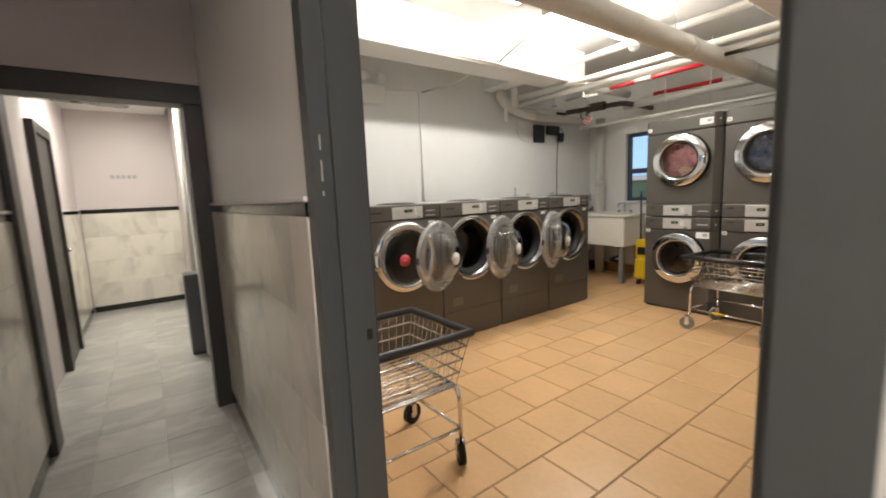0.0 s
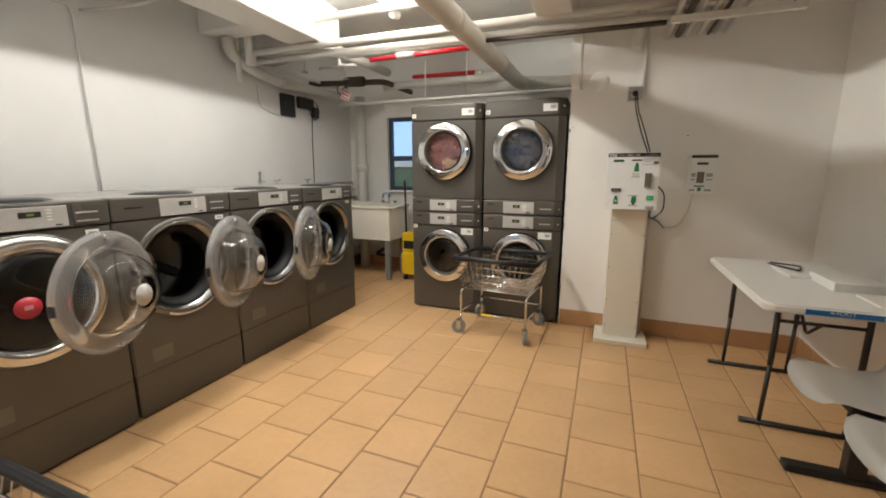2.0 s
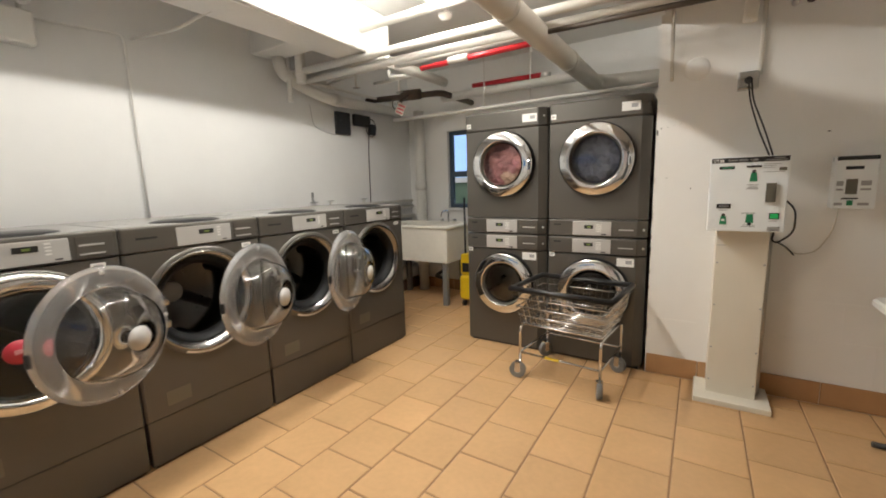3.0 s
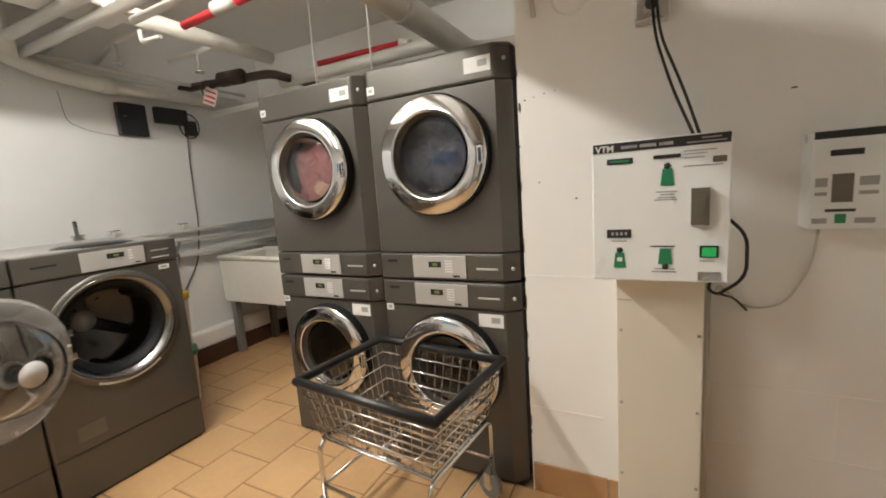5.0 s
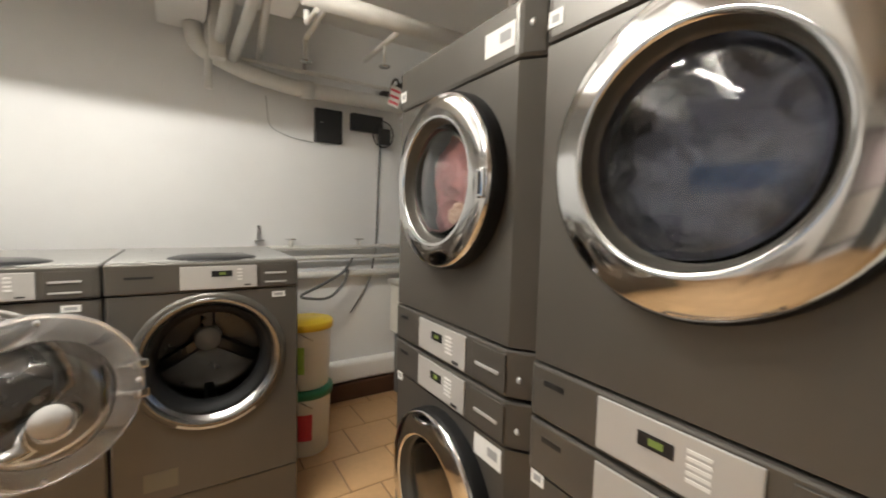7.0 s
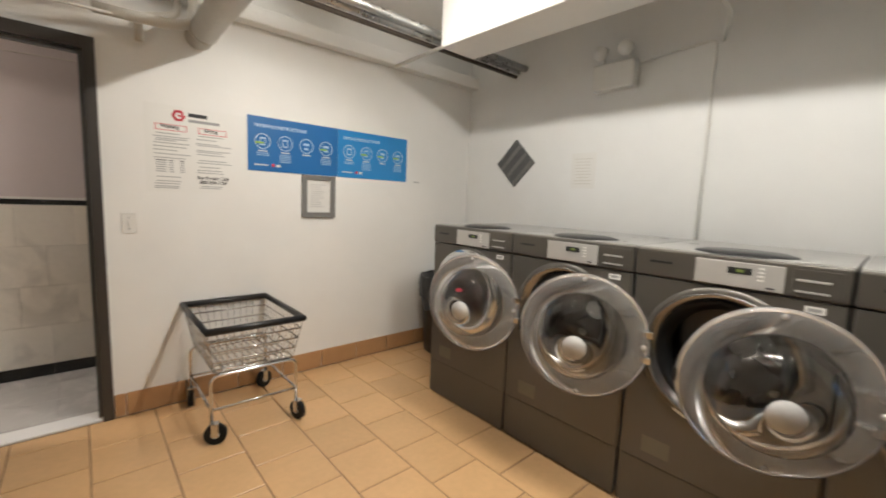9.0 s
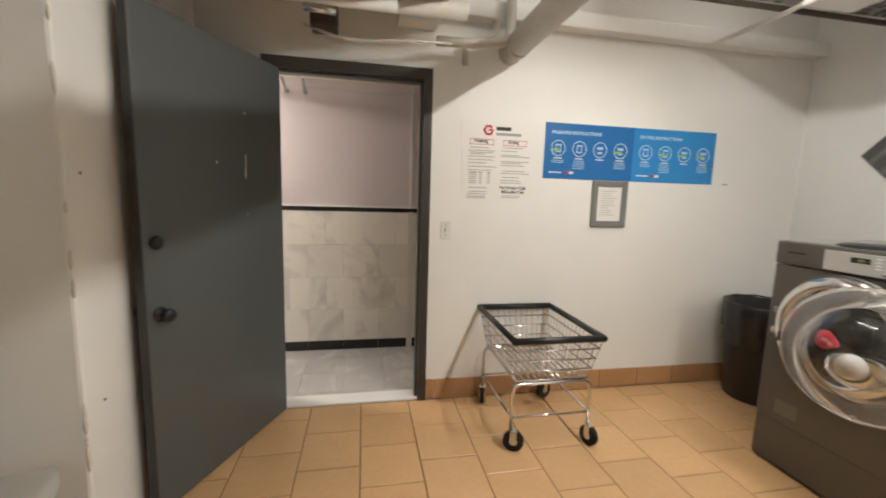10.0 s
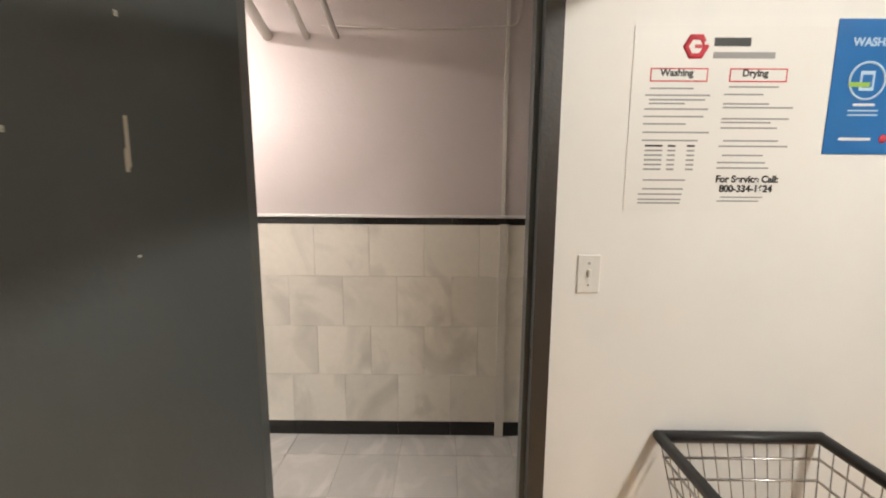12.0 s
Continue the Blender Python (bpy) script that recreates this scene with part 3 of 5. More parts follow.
# ---------------------------------------------------------------- doorway
frame_a = tagged(empty("door_frame"), "dark grey painted steel door frame with a nicked jamb", "door frame", kind="structure")
FY0, FY1, FT = YC - 0.008, YD + 0.022, 2.16
part("jamb", boxes((1.742, 1.795, FY0, FY1, 0, FT), (1.795, 1.812, -0.125, -0.070, 0, DZ - 0.015)), GREYDOOR, frame_a)
part("jamb", boxes((2.685, 2.738, FY0, FY1, 0, FT), (2.668, 2.685, -0.125, -0.070, 0, DZ - 0.015)), GREYDOOR, frame_a)
part("head", boxes((1.795, 2.685, FY0, FY1, DZ, FT), (1.795, 2.685, -0.125, -0.070, DZ - 0.015, DZ)), GREYDOOR, frame_a)
ROOMFACE = material("dark_brown_gloss_paint", (0.045, 0.038, 0.032), 0.4, grain=0.08, scale=8, blotch=0.15)
for x0, x1, z0, z1 in ((1.742, 1.795, 0.0, FT), (2.685, 2.738, 0.0, FT), (1.7955, 2.6845, DZ, FT)):
    part("room_facing", box(x0, x1, FY1, FY1 + 0.003, z0, z1), ROOMFACE, frame_a, "dark brown painted room face")
part("strike_plate", box(1.7945, 1.7962, -0.062, -0.046, 0.895, 0.925), DARKPLASTIC, frame_a)
for z, h in ((1.39, 0.035), (1.315, 0.05), (1.28, 0.012)):
    part("paint_chip", box(1.795, 1.7958, -0.1515, -0.148, z, z + h), PIPEDUSTY, frame_a, "bare nick in the paint")
door = tagged(empty("door_1", pose(2.655, -0.027, 0, 0, 0, 66.4)), "dark grey steel door standing open against the pier", "door", kind="structure")
part("leaf", box(0, 0.905, -0.022, 0.022, 0.012, 2.085, 0.003), GREYDOOR, door)
part("edge_strip", box(0.9055, 0.909, -0.02, 0.02, 0.05, 2.06), BLACKISH, door)
for z, r in ((1.172, 0.027), (0.876, 0.030)):
    for s in (1, -1):
        e = lathe([(0.001, 0.0), (r * 0.6, 0.0), (r, 0.004), (r, 0.012), (r * 0.9, 0.016)] if z > 1 else [(0.001, -0.045), (0.022, -0.045), (0.028, -0.034), (0.024, -0.02), (0.013, -0.012), (0.013, 0.006), (0.030, 0.010), (0.032, 0.016)], 0.848, z, 28)
        for v in e.verts:
            v.co.y = s * (0.022 + 0.016 - v.co.y)
        part("deadbolt" if z > 1 else "door_knob", e, DARKPLASTIC, door, "dark metal lock" if z > 1 else "dark metal door knob", True)
for z in (0.25, 1.02, 1.8):
    part("hinge", tube([(0.004, -0.024, z - 0.05), (0.004, -0.024, z + 0.05)], 0.007), GREYDOOR, door)
for x, z, h in ((0.302, 1.46, 0.11), (0.306, 1.45, 0.05), (0.30, 1.26, 0.006), (0.50, 1.51, 0.012), (0.30, 1.77, 0.012)):
    part("paint_scuff", box(x, x + 0.008, 0.0221, 0.0228, z, z + h, 0.0), PIPEDUSTY, door, "pale scuff in the paint")
tagged(part("threshold", box(1.742, 2.738, YC - 0.012, YD + 0.012, -0.003, 0.014, 0.006), LABELWHITE), "white marble threshold in the doorway", kind="structure")

# ---------------------------------------------------------------- door wall: posters, frame, switch
# Things on this wall face +y; u runs to the viewer's right, which is -x.


def on_door_wall(u0, u1, z0, z1, d0=0.0, d1=0.002, bevel=0.0):
    return box(u1 if u1 < u0 else u0, u0 if u1 < u0 else u1, d0, d1, z0, z1, bevel)


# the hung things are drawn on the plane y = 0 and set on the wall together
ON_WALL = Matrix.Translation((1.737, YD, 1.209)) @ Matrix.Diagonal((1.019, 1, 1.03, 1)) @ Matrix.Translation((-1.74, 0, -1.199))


def words_door(words, x, z, size, mat, parent, d, bold=0.0009):
    return text_mesh(words, size, mat, parent, pose(x, d, z, 90, 0, 180), bold=bold)


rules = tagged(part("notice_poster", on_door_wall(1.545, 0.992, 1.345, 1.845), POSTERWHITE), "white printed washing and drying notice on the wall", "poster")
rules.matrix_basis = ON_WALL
part("logo", lathe([(0.020, 0.0021), (0.036, 0.0021), (0.036, 0.003), (0.020, 0.003)], 1.375, 1.792, 6, close=True), REDINK, rules, "red company emblem")
part("emblem_bar", on_door_wall(1.378, 1.356, 1.788, 1.797, 0.0021, 0.0030), REDINK, rules)
part("emblem_gap", on_door_wall(1.352, 1.336, 1.797, 1.806, 0.0030, 0.0036), POSTERWHITE, rules)
part("name_bar", on_door_wall(1.325, 1.225, 1.793, 1.815, 0.002, 0.003), BLACKINK, rules)
part("name_bar", on_door_wall(1.325, 1.155, 1.762, 1.778, 0.002, 0.003), GREYINK, rules)
for x0, x1, word in ((1.495, 1.335, "Washing"), (1.275, 1.115, "Drying")):
    part("box_outline", on_door_wall(x0, x1, 1.700, 1.736, 0.002, 0.0026), REDINK, rules, "red outlined heading box")
    part("box_field", on_door_wall(x0 - 0.0035, x1 + 0.0035, 1.7035, 1.7325, 0.0026, 0.003), POSTERWHITE, rules)
    words_door(word, (x0 + x1) / 2 + len(word) * 0.0075, 1.710, 0.026, BLACKINK, rules, 0.0032)
rnd = random.Random(5)
for col, rows in ((1.505, (1.68, 1.662, 1.650, 1.640, 1.625, 1.605, 1.585, 1.562, 1.54, 1.43, 1.405, 1.39, 1.375, 1.365)), (1.285, (1.685, 1.665, 1.64, 1.63, 1.60, 1.59, 1.575, 1.54, 1.525, 1.50, 1.48, 1.465))):
    for i, z in enumerate(rows):
        part("text_line", on_door_wall(col - rnd.choice((0.0, 0.0, 0.012)), col - rnd.uniform(0.11, 0.20), z, z + 0.0045, 0.002, 0.0026), GREYINK, rules)
for cxx in (1.495, 1.43, 1.375):
    for i in range(6):
        part("text_line", on_door_wall(cxx, cxx - (0.05 if cxx > 1.45 else 0.022), 1.525 - i * 0.013, 1.530 - i * 0.013, 0.002, 0.0026), GREYINK if i else BLACKINK, rules)
words_door("For Service Call:", 1.285, 1.422, 0.027, BLACKINK, rules, 0.0026)
words_door("800-334-1624", 1.272, 1.395, 0.027, BLACKINK, rules, 0.0026)
part("text_line", on_door_wall(1.265, 1.145, 1.383, 1.387, 0.002, 0.0026), GREYINK, rules)
part("text_line", on_door_wall(1.275, 1.155, 1.372, 1.376, 0.002, 0.0026), GREYINK, rules)


def guide_poster(x0, x1, ink, label, title):
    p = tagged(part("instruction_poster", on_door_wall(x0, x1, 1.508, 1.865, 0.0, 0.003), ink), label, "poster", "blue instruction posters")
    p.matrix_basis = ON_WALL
    words_door(title, x0 - 0.045, 1.790, 0.030, PALEINK, p, 0.0032)
    w = x0 - x1
    for i in range(4):
        cx, cz = x0 - w * (0.15 + 0.235 * i), 1.705
        part("icon_ring", lathe([(0.046, 0.003), (0.052, 0.003), (0.052, 0.0042), (0.046, 0.0042)], cx, cz, 28, close=True), PALEINK, p, "pale round icon")
        if i in (0, 1):
            part("icon", on_door_wall(cx + 0.020, cx - 0.020, cz - 0.026, cz + 0.026, 0.003, 0.0036), PALEINK, p)
            part("icon_inner", on_door_wall(cx + 0.014, cx - 0.014, cz - 0.018, cz + 0.016, 0.0036, 0.004), ink, p)
        else:
            part("icon", on_door_wall(cx + 0.022, cx - 0.022, cz + 0.004, cz + 0.020, 0.003, 0.0036), PALEINK, p)
            part("icon", on_door_wall(cx + 0.016, cx - 0.016, cz - 0.026, cz - 0.012, 0.003, 0.0036), PALEINK, p)
        if (i in (0, 3)) == (ink is BLUEINK) or i == 3:
            part("arrow", on_door_wall(cx + 0.050, cx - 0.008, cz - 0.016, cz - 0.004, 0.004, 0.0044), LIMEINK, p, "lime green arrow")
        part("caption", on_door_wall(cx + 0.030, cx - 0.030, 1.638, 1.645, 0.003, 0.0036), LABELWHITE, p)
        for j in range((2, 5, 0, 4)[i]):
            part("caption", on_door_wall(cx + 0.042, cx - 0.042, 1.624 - j * 0.012, 1.628 - j * 0.012, 0.003, 0.0036), PALEINK, p)
    part("maker_bar", on_door_wall(x0 - 0.04, x0 - 0.13, 1.545, 1.553, 0.003, 0.0036), LABELWHITE, p)
    part("maker_dot", disc(0.012, 0.003, x0 - 0.165, 1.550, 18, 0.0006), REDINK, p)
    part("maker_bar", on_door_wall(x0 - 0.185, x0 - 0.215, 1.541, 1.558, 0.003, 0.0036), LABELWHITE, p)
    return p


guide_poster(0.990, 0.342, BLUEINK, "deep blue washing instruction poster with pale round icons", "WASHING INSTRUCTIONS")
guide_poster(0.340, -0.314, SKYINK, "bright blue drying instruction poster with pale round icons", "DRYING INSTRUCTIONS")
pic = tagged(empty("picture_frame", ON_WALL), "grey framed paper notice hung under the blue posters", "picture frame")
for r in ((0.625, 0.585, 1.195, 1.505), (0.401, 0.361, 1.195, 1.505), (0.585, 0.401, 1.195, 1.235), (0.585, 0.401, 1.470, 1.505)):
    part("frame_bar", on_door_wall(*r, 0.0, 0.018, 0.004), material("grey_frame_wood", (0.20, 0.195, 0.185), 0.5) if r[0] > 0.62 else bpy.data.materials["grey_frame_wood"], pic)
paper = part("paper", on_door_wall(0.585, 0.401, 1.235, 1.470, 0.004, 0.006), LABELWHITE, pic, "white printed paper")
for i in range(11):
    part("text_line", on_door_wall(0.555, 0.555 - rnd.uniform(0.06, 0.125), 1.435 - i * 0.016, 1.438 - i * 0.016, 0.006, 0.0066), GREYINK, paper)
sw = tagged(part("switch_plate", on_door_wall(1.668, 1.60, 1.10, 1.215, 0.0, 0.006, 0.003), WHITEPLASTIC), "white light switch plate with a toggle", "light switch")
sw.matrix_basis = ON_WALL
part("toggle", on_door_wall(1.639, 1.629, 1.150, 1.172, 0.006, 0.016, 0.002), WHITEPLASTIC, sw)
part("screw", disc(0.004, 0.006, 1.634, 1.19, 10, 0.001), GREYINK, sw)
part("screw", disc(0.004, 0.006, 1.634, 1.125, 10, 0.001), GREYINK, sw)
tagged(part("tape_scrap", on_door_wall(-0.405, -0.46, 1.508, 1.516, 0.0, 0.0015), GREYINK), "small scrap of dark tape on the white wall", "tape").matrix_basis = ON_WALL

# ---------------------------------------------------------------- left wall
dia = tagged(empty("wall_panel", pose(XL, 0.556, 1.735, 45, 0, 0)), "dark woven diamond panel on the white wall", "wall panel")
part("board", box(0.0, 0.012, -0.150, 0.150, -0.150, 0.150, 0.003), SLATE, dia)
for i in range(6):
    part("slat", box(0.012, 0.016, -0.142, 0.142, -0.14 + i * 0.048, -0.105 + i * 0.048, 0.002), SLATE if i % 2 else SLATEPALE, dia)
note = tagged(part("paper_notice", box(XL, XL + 0.002, 1.125, 1.335, 1.515, 1.79), LABELWHITE), "white printed paper notice taped to the wall", "paper")
for i in range(9):
    part("text_line", box(XL + 0.002, XL + 0.0026, 1.15 + rnd.uniform(0, 0.03), 1.31 - rnd.uniform(0, 0.03), 1.55 + i * 0.024, 1.554 + i * 0.024), PIPEDUSTY, note)
em = tagged(empty("emergency_light"), "white twin-head emergency light high on the wall", "emergency light")
part("case", box(XL, XL + 0.10, 1.30, 1.60, 2.215, 2.40, 0.012), WHITEPLASTIC, em)
for y in (1.37, 1.55):
    b = lathe([(0.001, 0.0), (0.045, 0.0), (0.05, 0.012), (0.035, 0.07), (0.018, 0.085)], 0, 0, 24)
    b.transform(pose(XL + 0.15, y, 2.455, 0, 0, 90) @ pose(0, 0, 0, 25, 0, 0))
    part("lamp_head", b, WHITEPLASTIC, em, "round lamp head", True)
    part("neck", tube([(XL + 0.06, y, 2.39), (XL + 0.08, y, 2.45)], 0.012), WHITEPLASTIC, em)
tagged(part("conduit", tube(bend([(XL + 0.02, 1.60, 2.38), (XL + 0.02, 2.06, 2.42), (XL + 0.02, 2.07, 0.9)], 0.05), 0.008), WALL), "white painted conduit running down the wall", "conduit")
blk = tagged(empty("wall_router"), "black network box on the white wall", "router")
part("case", box(XL, XL + 0.045, 3.918, 4.118, 1.94, 2.177, 0.008), DARKPLASTIC, blk)
part("status_light", box(XL + 0.0455, XL + 0.046, 3.955, 3.975, 2.075, 2.081), GALV, blk)
blk2 = tagged(empty("power_supply"), "black power supply box with looped cables", "power supply")
part("case", box(XL, XL + 0.05, 4.186, 4.44, 2.055, 2.181, 0.008), DARKPLASTIC, blk2)
part("plug", box(XL + 0.03, XL + 0.08, 4.40, 4.49, 1.97, 2.09, 0.008), DARKPLASTIC, blk2)
part("cable_loop", tube([(XL + 0.05, 4.44 + 0.085 * math.cos(a), 2.05 + 0.10 * math.sin(a)) for a in [i * 0.42 for i in range(15)]], 0.005, 6, closed=True), DARKPLASTIC, blk2)
tagged(part("power_cable", tube(bend([(XL + 0.02, 4.43, 1.98), (XL + 0.012, 4.42, 1.75), (XL + 0.012, 4.41, 1.2), (XL + 0.012, 4.36, 0.9), (XL + 0.012, 4.20, 0.66)], 0.1), 0.006, 6), material("grey_cable", (0.12, 0.12, 0.115), 0.5)), "thin grey cable hanging down the wall", "cable")
tagged(part("thin_wire", tube(bend([(XL + 0.01, 3.60, 2.2), (XL + 0.01, 3.62, 2.0), (XL + 0.01, 3.75, 1.95), (XL + 0.01, 3.92, 1.93)], 0.05), 0.0018, 5), bpy.data.materials["grey_cable"]), "thin grey wire sagging on the wall", "wire")
for i, (z, r) in enumerate(((1.175, 0.016), (1.10, 0.016), (0.975, 0.026))):
    tagged(part("water_pipe", tube([(XL + 0.05 + 0.01 * i, 3.0, z), (XL + 0.05 + 0.01 * i, 5.2, z + 0.01)], r, 10), PIPEWHITE), "white painted water pipe along the wall", "pipe", "water pipes behind the washers")
for y in (3.75, 4.25):
    v = tagged(empty("tap_valve"), "small white valve on the water pipe", "valve")
    part("valve_body", tube([(XL + 0.05, y, 1.175), (XL + 0.05, y, 1.235)], 0.016), PIPEWHITE, v)
    part("lever", box(XL + 0.03, XL + 0.07, y - 0.035, y + 0.035, 1.235, 1.243, 0.003), GALV, v)
tagged(part("washer_hose", tube(bend([(XL + 0.06, 4.2, 1.1), (XL + 0.16, 4.1, 1.0), (XL + 0.22, 3.9, 0.92), (XL + 0.2, 3.75, 0.85), (XL + 0.22, 3.98, 0.82), (XL + 0.16, 4.12, 0.95), (XL + 0.06, 4.16, 1.06)], 0.12), 0.010, 8), bpy.data.materials["grey_cable"]), "looped grey drain hose beside the washers", "hose")
tagged(part("hook_bracket", boxes((XL, XL + 0.01, 3.54, 3.56, 1.23, 1.33), (XL, XL + 0.05, 3.52, 3.58, 1.225, 1.237)), GALV), "small metal bracket standing on the wall", "bracket")
structure("wall_ledge", box(XL, XL + 0.09, 3.0, YE, 0.14, 0.30, 0.03, 3), WALL, "rough plaster ledge over the wall's base")

# ---------------------------------------------------------------- behind the dryers: window, sink, buckets
win = tagged(empty("window_1"), "slate blue sash window with two clear panes", "window", kind="structure")
for r in ((WX0, WX0 + 0.05, WZ0, WZ1), (WX1 - 0.05, WX1, WZ0, WZ1), (WX0 + 0.05, WX1 - 0.05, WZ1 - 0.05, WZ1), (WX0 + 0.05, WX1 - 0.05, WZ0, WZ0 + 0.05), (WX0 + 0.05, WX1 - 0.05, 1.47, 1.54)):
    part("sash_bar", box(r[0], r[1], YE + 0.05, YE + 0.10, r[2], r[3], 0.004), WINFRAME, win)
for z0, z1 in ((WZ0 + 0.05, 1.47), (1.54, WZ1 - 0.05)):
    p = part("pane", box(WX0 + 0.05, WX1 - 0.05, YE + 0.072, YE + 0.076, z0, z1), PANE, win)
    p.visible_shadow = False
part("sill", box(WX0 - 0.03, WX1 + 0.03, YE - 0.05, YE + 0.05, WZ0 - 0.03, WZ0, 0.005), WALL, win)
structure("ground_outside", box(-8, 8, YE + 0.15, 20, -0.1, 1.0), material("outdoor_paving", (0.30, 0.30, 0.27), 0.8), "pale paving outside the window")
structure("fence_outside", box(-8, 8, 8.0, 8.1, 1.0, 1.42), material("green_fence_paint", (0.12, 0.20, 0.12), 0.7, grain=0.2), "green painted fence outside the window")
structure("white_rail_outside", box(-8, 8, 7.9, 7.98, 1.42, 1.52), WHITEPLASTIC, "white rail outside the window")
structure("backdrop", box(-12, 12, 14.0, 14.1, -1, 9), glow("pale_blue_sky_glow", (0.34, 0.56, 0.88), 0.75), "pale blue sky beyond the window")
tagged(part("green_bottle", lathe([(0.001, 1.08), (0.045, 1.08), (0.047, 1.2), (0.04, 1.25), (0.016, 1.29), (0.016, 1.33), (0.001, 1.33)], 0.02, YE - 0.01, 20, "z"), GREENKEY, smooth=True), "green plastic bottle on the window sill", "bottle")
sink = tagged(empty("utility_sink"), "wide off-white fibreglass utility sink on grey legs", "utility sink")
SX0, SX1, SY0, SY1 = -1.06, -0.13, 4.51, 5.02
tub = bmesh.new()
for r in ((SX0, SX1, SY0, SY0 + 0.03, 0.50, 0.90), (SX0, SX1, SY1 - 0.03, SY1, 0.50, 0.93), (SX0, SX0 + 0.03, SY0 + 0.03, SY1 - 0.03, 0.50, 0.90), (SX1 - 0.03, SX1, SY0 + 0.03, SY1 - 0.03, 0.50, 0.90), (SX0 + 0.03, SX1 - 0.03, SY0 + 0.03, SY1 - 0.03, 0.50, 0.53)):
    box(*r, 0.008, bm=tub)
part("tub", tub, TUBMAT, sink)
part("rim", tube([(SX0, SY0, 0.90), (SX1, SY0, 0.90), (SX1, SY1, 0.90), (SX0, SY1, 0.90)], 0.016, 8, closed=True), TUBMAT, sink)
for x in (SX0 + 0.06, SX1 - 0.06):
    for y in (SY0 + 0.06, SY1 - 0.06):
        part("leg", box(x - 0.03, x + 0.03, y - 0.03, y + 0.03, 0.0, 0.50, 0.006), GREYRUBBER, sink)
part("faucet", tube(bend([(-0.38, SY1 - 0.05, 0.92), (-0.38, SY1 - 0.05, 1.06), (-0.38, SY1 - 0.20, 1.06), (-0.38, SY1 - 0.22, 1.0)], 0.04), 0.011), CHROME, sink, "chrome faucet")
for x in (-0.47, -0.29):
    part("tap_handle", lathe([(0.001, 0.93), (0.02, 0.93), (0.025, 0.96), (0.001, 0.965)], x, SY1 - 0.05, 14, "z"), CHROME, sink, smooth=True)
part("drain_pipe", tube(bend([(-0.40, 4.92, 0.52), (-0.40, 4.92, 0.22), (-0.62, 5.0, 0.22), (-0.62, 5.2, 0.25)], 0.06), 0.022), DARKPLASTIC, sink)


def bucket(z0, lid, label):
    b = tagged(empty("bucket", pose(-0.56, 3.725, z0)), label, "bucket", "stacked plastic buckets")
    part("pail", lathe([(0.001, 0.0), (0.125, 0.0), (0.132, 0.006), (0.146, 0.34), (0.152, 0.345), (0.152, 0.365), (0.142, 0.366), (0.128, 0.02), (0.001, 0.02)], 0, 0, 36, "z"), WHITEPLASTIC, b, smooth=True)
    part("lid", lathe([(0.001, 0.398), (0.125, 0.398), (0.130, 0.392), (0.155, 0.392), (0.158, 0.386), (0.158, 0.350), (0.153, 0.350)], 0, 0, 36, "z"), lid, b, "snap-on lid", True)
    part("handle", tube([(0.154 * math.cos(a), 0.154 * math.sin(a), 0.30 - 0.10 * math.sin(a * 1.0)) for a in [math.pi * i / 12 - math.pi for i in range(13)]], 0.003, 6), WIRE, b)
    lab = bmesh.new()
    for i in range(4 if z0 < 0.1 else 2):
        a0, a1 = radians(-35 + i * 9), radians(-26 + i * 9)
        lab.faces.new([lab.verts.new((r * math.cos(a), r * math.sin(a), z)) for r, a, z in ((0.1365, a0, 0.10), (0.1365, a1, 0.10), (0.1435, a1, 0.26), (0.1435, a0, 0.26))])
    part("paper_label", lab, REDINK if z0 < 0.1 else LIMEINK, b, "printed paper label")
    return b


bucket(0.0, GREENKEY, "white plastic bucket with a green lid on the floor")
bucket(0.398, YELLOW, "white plastic bucket with a yellow lid stacked on top")
mop = tagged(empty("mop_bucket"), "yellow wheeled mop bucket with a wringer", "mop bucket")
part("tank", box(-0.05, 0.30, 4.62, 5.02, 0.07, 0.36, 0.04, 3), YELLOW, mop)
part("wringer", box(-0.04, 0.26, 4.64, 4.84, 0.36, 0.60, 0.025, 3), YELLOW, mop)
part("wringer_slot", box(-0.01, 0.24, 4.635, 4.64, 0.40, 0.50, 0.0), DARKPLASTIC, mop)
for x in (0.0, 0.26):
    for y in (4.66, 4.98):
        part("caster", tube([(x - 0.015, y, 0.035), (x + 0.015, y, 0.035)], 0.035, 14), DARKPLASTIC, mop)
tagged(part("mop", tube([(0.0, 4.70, 0.55), (-0.06, 4.80, 1.22)], 0.012), DARKPLASTIC), "dark mop handle leaning from the bucket", "mop")
tagged(part("waste_pipe", tube([(-0.86, 5.10, 0.0), (-0.86, 5.10, 2.3)], 0.065, 20), PIPEWHITE), "white vertical waste pipe in the corner", "pipe")
tagged(part("pipe_collar", tube([(-0.86, 5.10, 1.32), (-0.86, 5.10, 1.42)], 0.078, 20), PIPEWHITE), "white collar joint round the waste pipe", "pipe joint")

# ---------------------------------------------------------------- card machine, small reader, cables
CASEWHITE = material("cool_white_powder_coat", (0.83, 0.86, 0.86), 0.3, grain=0.02, blotch=0.03, bump=0.01)
vtm = tagged(empty("card_machine"), "white card value machine with green symbols on a pedestal", "card machine")
VX0, VX1, VY, VZ0, VZ1 = 2.257, 2.602, 3.483, 1.064, 1.470
part("case", box(VX0, VX1, VY, VY + 0.14, VZ0, VZ1, 0.004), CASEWHITE, vtm)
part("header", box(VX0 + 0.004, VX1 - 0.004, VY - 0.0015, VY, VZ1 - 0.030, VZ1 - 0.004), BLACKINK, vtm, "black header strip")


